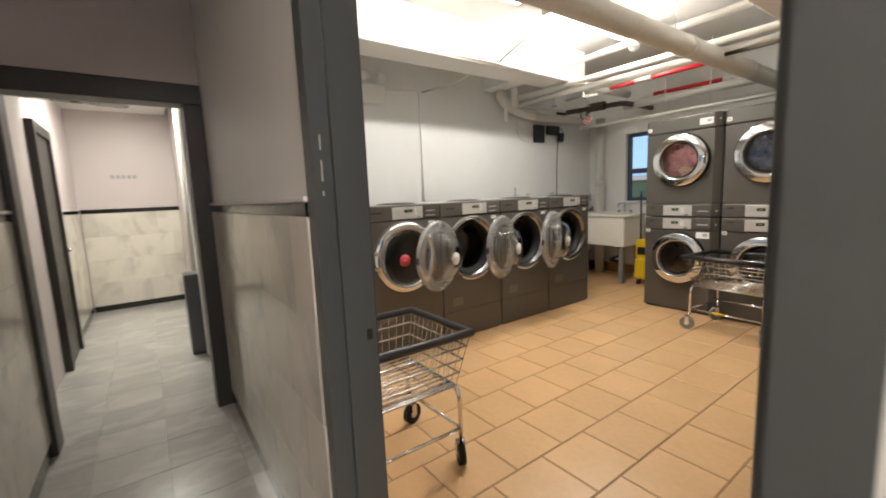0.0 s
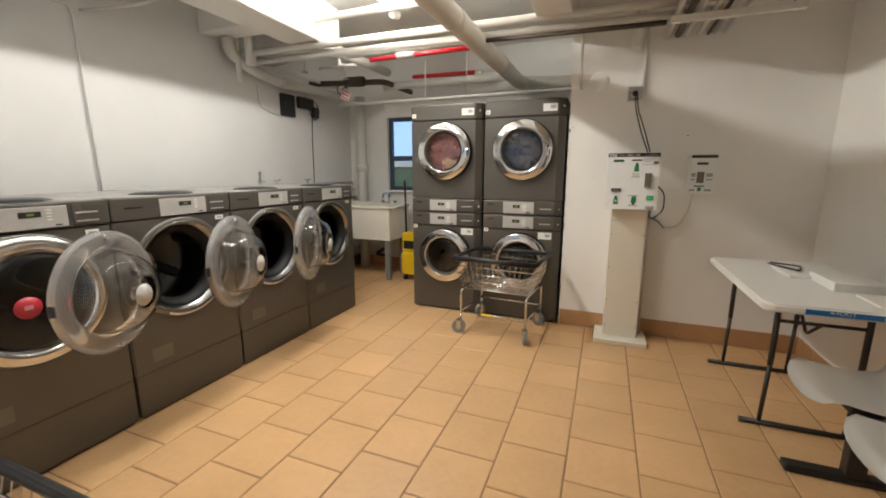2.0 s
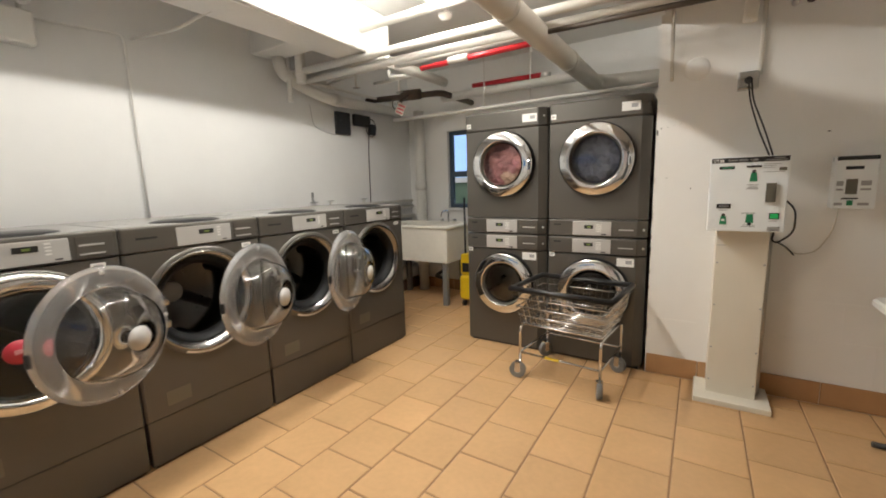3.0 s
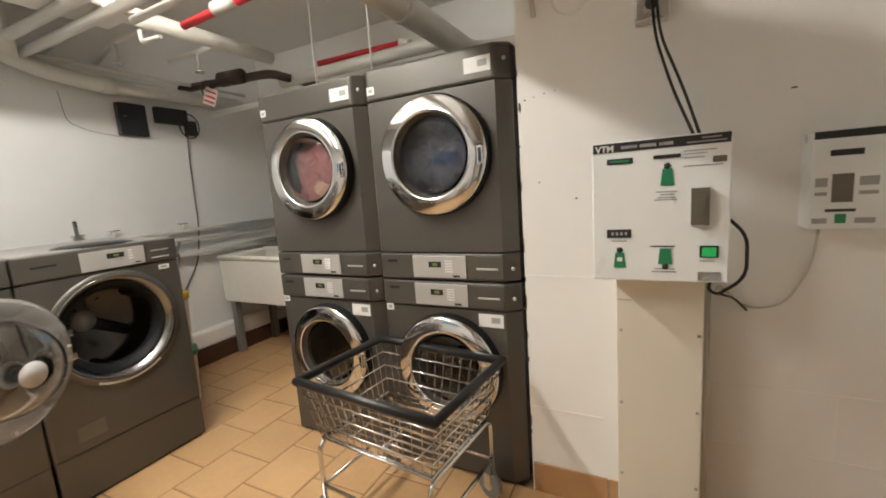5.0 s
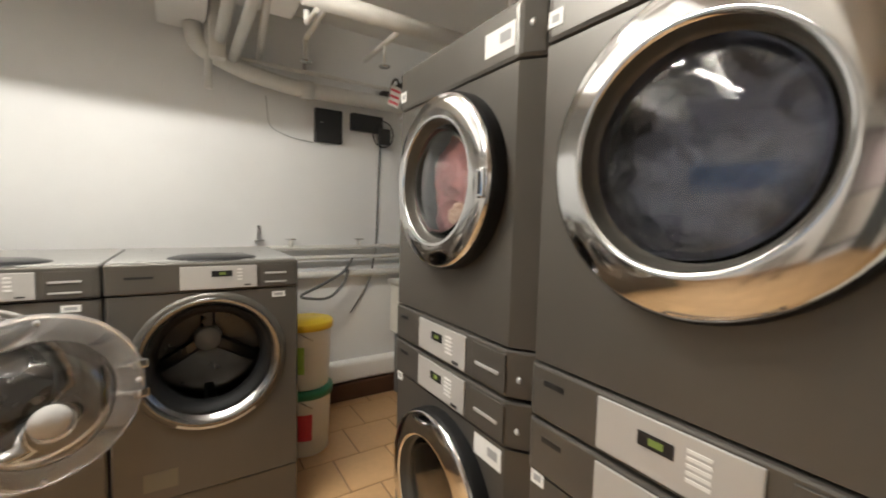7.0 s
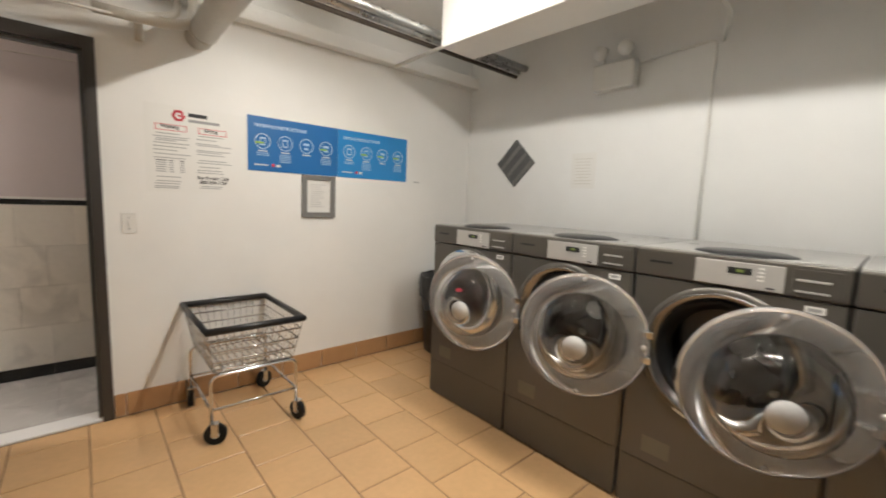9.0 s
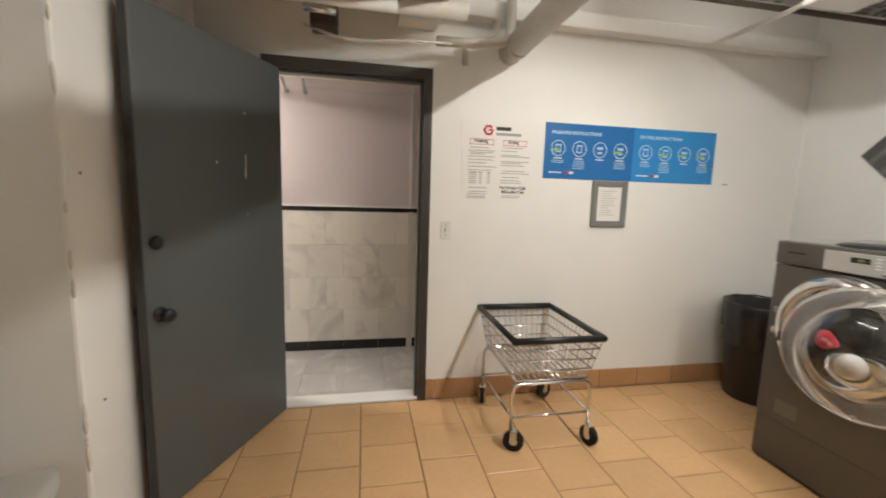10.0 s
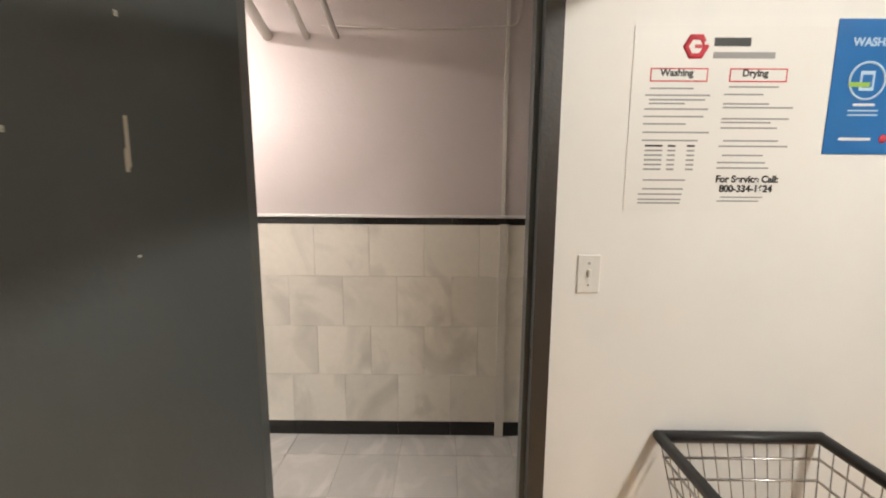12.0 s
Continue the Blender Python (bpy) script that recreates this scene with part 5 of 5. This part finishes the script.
# left wall group
pipe([(-1.0, 3.18, 2.52), (-1.0, 3.20, 2.40), (-1.0, 3.45, 2.30), (-1.0, 3.75, 2.255), (-1.0, 4.9, 2.27)], 0.052, PIPEWHITE, "white drain pipe along the top of the wall", 0.12)
part("clamp", tube([(-1.0, 3.80, 2.258), (-1.0, 3.88, 2.259)], 0.060, 16), PIPEWHITE, tagged(empty("pipe_clamp"), "white clamp round the wall drain pipe", "pipe clamp"))
pipe([(-0.98, 3.30, 2.365), (-0.98, 4.95, 2.365)], 0.014, PIPEWHITE, "thin white pipe along the top of the wall")
pipe([(-0.972, 3.258, 2.15), (-0.972, 3.262, 2.70)], 0.022, PIPEWHITE, "short white vertical pipe below the ceiling")
pipe([(-0.86, 3.30, 2.30), (-0.86, 3.30, 2.76)], 0.045, PIPEWHITE, "white vertical drain pipe below the ceiling")
pipe([(-0.10, 3.60, 2.42), (-0.10, 4.50, 2.42)], 0.045, PIPEWHITE, "thick white lagged pipe end under the ceiling")
pipe([(XL, 3.56, 2.44), (-0.05, 3.45, 2.42)], 0.020, PIPEWHITE, "white branch pipe under the ceiling")
pipe([(XL, 3.86, 2.44), (-0.62, 3.74, 2.44), (-0.10, 3.74, 2.44)], 0.015, PIPEWHITE, "white sprinkler branch pipe under the ceiling", 0.05)
pipe([(-0.12, 3.62, 2.36), (-0.12, 3.62, 2.30), (0.06, 3.62, 2.29)], 0.012, PIPEWHITE, "small white bent pipe under the ceiling", 0.03)
for x, y in ((-0.62, 3.74), (-0.42, 4.15)):
    sp = tagged(empty("sprinkler"), "small pendant sprinkler head under the pipes", "sprinkler head")
    part("stem", tube([(x, y, 2.44), (x, y, 2.31)], 0.011, 8), PIPEWHITE, sp)
    part("deflector", lathe([(0.001, 2.302), (0.032, 2.304), (0.034, 2.310), (0.012, 2.316)], x, y, 18, "z"), WIRE, sp, smooth=True)
pipe([(-0.10, 4.15, 2.44), (-0.75, 4.15, 2.44)], 0.016, PIPEWHITE, "short white branch pipe above a sprinkler")
val = tagged(empty("shutoff_valve"), "dark brass shut-off valve with a hanging tag", "valve")
part("valve_body", tube([(-0.62, 4.46, 2.35), (-0.40, 4.48, 2.345)], 0.056, 12), PIPEBROWN, val)
part("stem", tube([(-0.51, 4.44, 2.35), (-0.56, 4.30, 2.24)], 0.014, 8), PIPEBROWN, val)
part("hand_wheel", tube([(-0.57 + 0.06 * math.cos(a), 4.29, 2.24 + 0.06 * math.sin(a)) for a in [i * 0.524 for i in range(12)]], 0.007, 6, closed=True), PIPEBROWN, val)
tg = part("tag", box(-0.045, 0.045, -0.002, 0.002, -0.06, 0.06), PIPEDUSTY, val, "white tag with red stripes")
tg.matrix_basis = pose(-0.50, 4.26, 2.17, 12, 25, 30)
for i in range(3):
    part("stripe", box(-0.038, 0.038, -0.0032, -0.002, -0.045 + i * 0.036, -0.030 + i * 0.036), STICKERRED, tg)
pipe([(XL, 4.45, 2.36), (-0.18, 4.56, 2.34), (-0.18, 5.25, 2.34)], 0.032, PIPEBROWN, "dark old pipe in the shade above the window")
pipe([(-0.16, 0.02, 2.455), (-0.085, 2.22, 2.455), (-0.085, 3.6, 2.42)], 0.014, PIPEWHITE, "thin white conduit along the beam's edge", 0.1)
pipe([(-0.05, 2.26, 2.46), (0.40, 2.30, 2.64), (0.47, 2.30, 2.71)], 0.012, PIPEWHITE, "thin white conduit feeding the strip light")
pipe([(-0.10, 2.22, 2.45), (-0.75, 2.22, 2.42), (-1.10, 2.10, 2.40)], 0.010, PIPEWHITE, "thin white conduit from the beam to the wall")
pipe([(-0.10, 3.27, 2.585), (1.73, 3.27, 2.585)], 0.030, PIPEWHITE, "white pipe across the lamp bay under the ceiling")
rose = tagged(empty("ceiling_sprinkler"), "white pendant sprinkler rose under the ceiling", "sprinkler head")
part("cup", lathe([(0.001, 2.60), (0.035, 2.605), (0.05, 2.63), (0.05, 2.65), (0.02, 2.66)], 0.50, 3.56, 22, "z"), WHITEPLASTIC, rose, smooth=True)
part("stem", tube([(0.50, 3.56, 2.65), (0.50, 3.56, ZC)], 0.016, 8), PIPEWHITE, rose)
# conduits by the doorway wall
for y, z, r, m in ((0.60, 2.545, 0.026, GALV), (0.53, 2.535, 0.026, GALV), (0.50, 2.495, 0.016, PIPEBROWN)):
    pipe([(XL, y, z), (1.72, y, z - 0.005)], r, m, "galvanised conduit running across under the ceiling", name="conduit", group="ceiling conduits")
pipe([(1.36, 0.0, 2.62), (1.36, 0.0, 2.38), (1.55, 0.0, 2.32), (1.55, 0.0, 2.19)], 0.020, PIPEDUSTY, "dusty bent conduit above the doorway", 0.05)
pipe([(1.30, 0.10, 2.70), (1.30, 0.10, 2.32), (1.42, 0.12, 2.28), (1.75, 0.12, 2.27)], 0.028, PIPEDUSTY, "dusty pipe bend above the doorway", 0.07)
pipe([(1.55, 0.10, 2.27), (1.9, 0.20, 2.23), (2.25, 0.18, 2.20), (2.48, 0.14, 2.28)], 0.008, PIPEDUSTY, "sagging dusty cable above the doorway", 0.15, 8, "cable")
pipe([(1.62, 0.30, 2.37), (3.08, 0.30, 2.37)], 0.05, PIPEDUSTY, "dusty white pipe above the doorway")
pipe([(2.0, 0.42, 2.30), (3.08, 0.46, 2.30)], 0.030, PIPEWHITE, "white pipe above the open door")
tagged(part("pull_box", box(2.30, 2.44, 0.06, 0.20, 2.26, 2.40, 0.008), PIPEBROWN), "dark metal pull box above the doorway", "junction box")
tagged(part("bright_coupling", tube([(2.30, 0.29, 2.302), (2.46, 0.31, 2.302)], 0.022, 12), CHROME), "shiny metal coupling above the doorway", "pipe coupling")
pipe([(2.50, 0.20, 2.42), (3.08, 0.60, 2.36)], 0.02, PIPEDUSTY, "dusty slanting pipe above the open door")
# rack of pipes over the table side
pipe([(2.395, 3.70, 2.22), (2.43, 3.70, ZC)], 0.034, PIPEWHITE, "white vertical pipe dropping to the wall")
rack = tagged(empty("pipe_rack"), "white strut rack carrying several small pipes", "pipe rack")
part("strut", box(2.56, 3.24, 3.28, 3.32, 2.24, 2.28, 0.003), PIPEWHITE, rack)
for x in (2.62, 3.18):
    part("rod", tube([(x, 3.30, 2.28), (x, 3.30, ZC)], 0.006, 6), GALV, rack)
for i, (x, m, r) in enumerate(((2.60, PIPEWHITE, 0.016), (2.67, PIPEBROWN, 0.022), (2.72, PIPEWHITE, 0.018), (2.80, PIPEWHITE, 0.014), (2.86, PIPEBROWN, 0.012), (2.90, PIPEWHITE, 0.014), (2.96, PIPEWHITE, 0.014))):
    pipe([(x, 1.2, 2.305 + r), (x, YV, 2.29 + r)], r, m, "small pipe lying on the strut rack", group="rack pipes")
pipe([(2.02, 3.66, 2.40), (2.02, 3.78, 2.05), (2.02, 3.815, 1.98)], 0.010, PIPEDUSTY, "thin flexible conduit beside the dryers", 0.05, 8, "conduit")

# ---------------------------------------------------------------- corridor: frames, doors, tiles, pipes
cf = tagged(empty("corridor_frame"), "dark brown painted frame across the corridor", "door frame", kind="structure")
part("jamb", box(-0.20, -0.05, -0.262, YC - 0.003, 0, 1.85, 0.004), BLACKISH, cf)
part("jamb", box(-0.20, -0.05, CY + 0.003, CY + 0.035, 0, 1.85, 0.004), BLACKISH, cf)
part("head", box(-0.20, -0.05, CY + 0.003, YC - 0.003, 1.852, 1.962, 0.004), BLACKISH, cf)
structure("corridor_wall_lintel", box(-0.195, -0.055, CY + 0.003, YC - 0.003, 1.964, CZ - 0.003), MAUVE, "mauve wall over the corridor's frame")
bd = tagged(empty("door_2"), "black panelled door in the corridor wall", "door", kind="structure")
part("leaf", box(-2.15, -1.60, -1.15, -1.12, 0.0, 1.88, 0.004), BLACKISH, bd)
part("casing", boxes((-2.23, -2.15, -1.15, -1.10, 0, 1.96), (-1.60, -1.52, -1.15, -1.10, 0, 1.96), (-2.15, -1.60, -1.15, -1.10, 1.88, 1.96)), BLACKISH, bd)
part("lever", tube([(-2.10, -1.07, 0.93), (-1.98, -1.07, 0.93)], 0.012), CHROME, bd)
pipe([(-1.5, -1.15, 2.15), (-1.5, -0.50, 2.12), (-1.5, -0.46, 2.3), (-1.5, -0.46, 2.46)], 0.05, GALV, "large foil-wrapped pipe in the corridor")
pipe([(-1.95, -0.16, 0.0), (-1.95, -0.16, 2.4)], 0.03, PIPEWHITE, "white vertical pipe at the corridor's end")
tagged(part("vent_block", box(-1.42, -1.22, -0.30, -0.125, 0.0, 0.70, 0.01), GREYDOOR), "grey metal block standing by the corridor wall", "metal block")
sign = tagged(empty("wall_sign"), "grey lettering on the corridor's end wall", "sign")
for i in range(5):
    part("letter_bar", box(-3.80, -3.797, -0.80 + i * 0.055, -0.76 + i * 0.055, 1.645, 1.69), GREYINK, sign)
pipe([(0.3, -0.60, 2.222), (4.4, -0.60, 2.222)], 0.034, WHITEMETAL, "beige pipe along the corridor ceiling")
for x in (2.98, 2.78, 2.63):
    pipe([(x, -0.42, 2.40), (x, CY, 2.185)], 0.026 if x > 2.9 else 0.016, PIPEWHITE, "pipe stub entering the corridor wall", group="corridor pipe stubs")
pipe([(2.70, CY + 0.008, 2.235), (2.2, CY + 0.008, 2.22), (1.70, CY + 0.008, 2.24), (1.68, CY + 0.008, 2.40)], 0.004, PIPEDUSTY, "thin grey wire along the corridor wall", 0.05, 6, "wire")
tagged(part("corner_strip", box(1.724, 1.772, CY + 0.013, CY + 0.024, 0.0, 1.235), PIPEDUSTY), "grey metal cover strip on the marble", "cover strip")
tagged(part("corner_bead", box(1.745, 1.765, CY, CY + 0.008, 1.283, CZ - 0.002), PIPEWHITE), "white painted joint strip on the mauve wall", "joint strip")


# ---------------------------------------------------------------- wear on the walls
SCUFF = material("dark_scuff", (0.06, 0.05, 0.045), 0.7, grain=0.3, scale=80)
FAINT = material("faint_grey_scuff", (0.30, 0.27, 0.23), 0.7, grain=0.3, scale=80)
PLASTER = material("bare_plaster_chip", (0.66, 0.62, 0.55), 0.8, grain=0.12, scale=60, bump=0.05)
pier = bpy.data.objects["wall_pier"]
right_wall = bpy.data.objects["wall_dryer"]
rnd = random.Random(21)


def blot(parent, name, origin, u, v, size_u, size_v, mat, lift):
    """A flat ragged patch lying on a wall, lift metres proud of it."""
    bm = bmesh.new()
    n = 9
    o, u, v = Vector(origin), Vector(u), Vector(v)
    w = u.cross(v)
    ring = []
    for i in range(n):
        a = 2 * math.pi * i / n
        k = rnd.uniform(0.55, 1.0)
        ring.append(o + u * (size_u * k * math.cos(a)) + v * (size_v * k * math.sin(a)))
    top = [bm.verts.new(p + w * lift) for p in ring]
    low = [bm.verts.new(p - w * 0.001) for p in ring]
    bm.faces.new(top)
    for i in range(n):
        bm.faces.new((top[i], top[(i + 1) % n], low[(i + 1) % n], low[i]))
    bmesh.ops.recalc_face_normals(bm, faces=bm.faces[:])
    return part(name, bm, mat, parent)


# chipped edge of the pier, seen from the room
for i in range(11):
    z = 0.15 + rnd.uniform(0, 1) * 2.0
    bm = bmesh.new()
    bmesh.ops.create_icosphere(bm, subdivisions=1, radius=1.0, matrix=Matrix.Translation((3.083, 1.067, z)) @ Matrix.Diagonal((rnd.uniform(0.004, 0.009), rnd.uniform(0.004, 0.009), rnd.uniform(0.01, 0.06), 1)))
    part("plaster_chip", bm, PLASTER, pier, smooth=True)
for x, z, su, sv in ((3.44, 1.52, 0.035, 0.004), (3.50, 1.522, 0.02, 0.003), (3.38, 1.515, 0.012, 0.003), (3.46, 1.03, 0.018, 0.006), (3.52, 1.01, 0.010, 0.006), (3.40, 1.02, 0.006, 0.005)):
    blot(pier, "scuff", (x, 1.07, z), (-1, 0, 0), (0, 0, 1), su, sv, FAINT, 0.0012)
for y, z in ((0.99, 1.43), (0.96, 0.62)):
    blot(pier, "scuff", (3.08, y, z), (0, -1, 0), (0, 0, 1), 0.010, 0.008, FAINT, 0.0012)
# smudged edge by the dryers, and dashes on the wall above
for i in range(16):
    z = rnd.uniform(0.2, 1.9)
    blot(right_wall, "smudge", (1.947, YV, z), (1, 0, 0), (0, 0, 1), rnd.uniform(0.002, 0.004), rnd.uniform(0.008, 0.03), SCUFF, 0.0011)
for x, z, su, sv in ((1.952, 1.665, 0.007, 0.020), (1.975, 1.69, 0.006, 0.004), (2.01, 1.697, 0.005, 0.002), (2.05, 1.705, 0.006, 0.002), (2.09, 1.71, 0.003, 0.002), (2.16, 1.30, 0.006, 0.005), (2.02, 1.37, 0.004, 0.003), (2.80, 1.60, 0.012, 0.003)):
    blot(right_wall, "smudge", (x, YV, z), (1, 0, 0), (0, 0, 1), su, sv, SCUFF, 0.0012)
# block joints showing through the paint
for x0, x1, z in ((1.96, 2.30, 0.985), (2.60, 3.55, 0.62), (2.62, 3.60, 0.39), (1.96, 2.24, 0.40)):
    part("joint_ridge", box(x0, x1, YV - 0.0022, YV, z, z + 0.007), WALL, right_wall)
for x, z0, z1 in ((2.32, 1.48, 2.3), (2.95, 0.39, 0.62), (3.25, 0.62, 0.9), (3.10, 0.12, 0.39)):
    part("joint_ridge", box(x, x + 0.008, YV - 0.0022, YV, z0, z1), WALL, right_wall)

# ---------------------------------------------------------------- tiles and base, piece by piece
piece_meshes = {}


def piece(name, parent, mat, x0, x1, y0, y1, z0, z1, chamfer=0.003):
    """One tile as an object of its own; alike tiles share a mesh."""
    size = tuple(round(v, 3) for v in (x1 - x0, y1 - y0, z1 - z0))
    key = (name, mat.name, size)
    if key not in piece_meshes:
        hx, hy, hz = (v / 2 for v in size)
        c = min(chamfer, hx * 0.5, hy * 0.5, hz * 0.9)
        bm = bmesh.new()
        thin = min(range(3), key=lambda i: size[i])
        a, b = [i for i in range(3) if i != thin]
        h = (hx, hy, hz)
        rings = []
        for d, s in ((-h[thin], c), (-h[thin] + c, 0), (h[thin] - c, 0), (h[thin], c)):
            ring = []
            for sa, sb in ((-1, -1), (1, -1), (1, 1), (-1, 1)):
                co = [0, 0, 0]
                co[thin], co[a], co[b] = d, sa * (h[a] - s), sb * (h[b] - s)
                ring.append(bm.verts.new(co))
            rings.append(ring)
        for A, B in zip(rings, rings[1:]):
            for j in range(4):
                bm.faces.new((A[j], A[(j + 1) % 4], B[(j + 1) % 4], B[j]))
        bm.faces.new(rings[0][::-1])
        bm.faces.new(rings[-1])
        bmesh.ops.recalc_face_normals(bm, faces=bm.faces[:])
        piece_meshes[key] = mesh_of(name, bm, mat)
    ob = new(name, piece_meshes[key])
    ob.parent = parent
    ob.location = ((x0 + x1) / 2, (y0 + y1) / 2, (z0 + z1) / 2)
    return ob


floor_ob = bpy.data.objects["floor"]
T, TY, G = 0.3125, 0.323, 0.0075
rnd = random.Random(11)
for k in range(-11, 6):
    x0, x1 = max(XL, 2.172 + k * T), min(XR, 2.172 + (k + 1) * T)
    if x1 - x0 < 0.03:
        continue
    y = (0.269 if k % 2 == 0 else 0.1075) - TY
    while y < YE:
        ya, yb = max(YD + 0.014, y), min(YE, y + TY)
        xb = x1
        mid = (x0 + x1) / 2
        blocked = (mid > 1.945 and ya > YV) or (mid > 3.08 and yb < 1.07) or (mid < -0.3 and 0.9 < ya and yb < 3.4)
        if not blocked and yb - ya > 0.02:
            if mid > 1.945 and yb > YV:
                yb = YV
            dz = rnd.uniform(-0.0006, 0.0006)
            piece("tile", floor_ob, TILE, x0 + G / 2, xb - G / 2, ya + G / 2, yb - G / 2, -0.012 + dz, 0.0 + dz)
        y += TY


def base_row(parent, along, a0, a1, fixed, side, h=0.14, th=0.010):
    a = a0
    while a < a1 - 0.02:
        b = min(a + T, a1)
        lo, hi = (fixed, fixed + th) if side > 0 else (fixed - th, fixed)
        if along == "x":
            piece("base_tile", parent, BASEBROWN, a + 0.002, b - 0.002, lo, hi, 0.002, h)
        else:
            piece("base_tile", parent, BASEBROWN, lo, hi, a + 0.002, b - 0.002, 0.002, h)
        a = b


bb = tagged(empty("baseboard"), "tan ceramic tile baseboard along the walls", kind="structure")
base_row(bb, "x", XL, 1.740, YD, 1)
base_row(bb, "x", 2.745, 3.07, YD, 1)
base_row(bb, "x", 1.95, XR, YV, -1)
base_row(bb, "y", 1.085, YV - 0.01, XR, -1)
base_row(bb, "x", 3.08, XR, 1.07, 1)
base_row(bb, "y", 0.01, 3.5, XL, 1, 0.14)
# Brown wooden plank; the shade by the sink is included in its dark colour.
structure("base_plank", box(XL, XL + 0.10, 3.5, YE - 0.012, 0.001, 0.135, 0.006), material("sink_shaded_brown_plank", (0.075, 0.032, 0.016), 0.5, grain=0.25, scale=14, blotch=0.2), "dark brown wooden base plank under the plaster ledge")
base_row(bb, "x", XL + 0.02, 1.94, YE, -1, 0.14)

cfloor = bpy.data.objects["corridor_floor"]
for i in range(29):
    for j in range(4):
        x0, y0 = -4.1 + i * 0.305, -1.15 + j * 0.305 + (0.0)
        y1 = min(y0 + 0.303, -0.125 if x0 < -0.3 else YC - 0.003)
        if y1 - y0 > 0.03:
            piece("tile", cfloor, CORFLOOR, x0, x0 + 0.303, y0, y1, -0.012, 0.0, 0.001)


def marble_face(parent, x0, x1, face, side):
    """Running-bond marble with a black base, black band and a white cap; face is the wall's plane, side its outward sign."""
    th = 0.012
    lo, hi = (face, face + th) if side > 0 else (face - th, face)
    zrows = (0.086, 0.372, 0.658, 0.944, 1.229)
    for r, (za, zb) in enumerate(zip(zrows, zrows[1:])):
        x = x0 - (0.15 if r % 2 else 0.0)
        while x < x1:
            a, b = max(x, x0), min(x + 0.30, x1)
            if b - a > 0.02:
                piece("tile", parent, MARBLE, a + 0.0004, b - 0.0004, lo, hi, za + 0.0004, zb - 0.0004, 0.0006)
            x += 0.30
    for za, zb in ((0.002, 0.085), (1.230, 1.266)):
        x = x0
        while x < x1 - 0.02:
            b = min(x + 0.30, x1)
            piece("band_tile", parent, BLACKTILE, x + 0.0007, b - 0.0007, lo, hi, za, zb, 0.001)
            x = b
    lo2, hi2 = (face, face + th + 0.006) if side > 0 else (face - th - 0.006, face)
    part("cap_trim", box(x0, x1, lo2, hi2, 1.267, 1.282, 0.003), LABELWHITE, parent)


marble_face(bpy.data.objects["corridor_wall_far"], -0.07, 4.45, CY, 1)
marble_face(tagged(empty("corridor_wainscot"), "pale marble tile wainscot beside the doorway", kind="structure"), -0.07, 1.738, YC, -1)
marble_face(bpy.data.objects["corridor_wall_left"], -3.785, -2.235, -1.15, 1)
we = bpy.data.objects["corridor_wall_end"]
for r in range(4):
    for j in range(4):
        y0 = -1.13 + j * 0.30 - (0.15 if r % 2 else 0)
        a, b = max(y0, -1.13), min(y0 + 0.3, -0.125)
        if b - a > 0.02:
            piece("tile", we, MARBLE, -3.80, -3.788, a, b, 0.072 + r * 0.288, 0.359 + r * 0.288, 0.001)
part("band_tile", box(-3.80, -3.786, -1.13, -0.125, 0.002, 0.071), BLACKTILE, we)
part("band_tile", box(-3.80, -3.786, -1.13, -0.125, 1.225, 1.275), BLACKTILE, we)
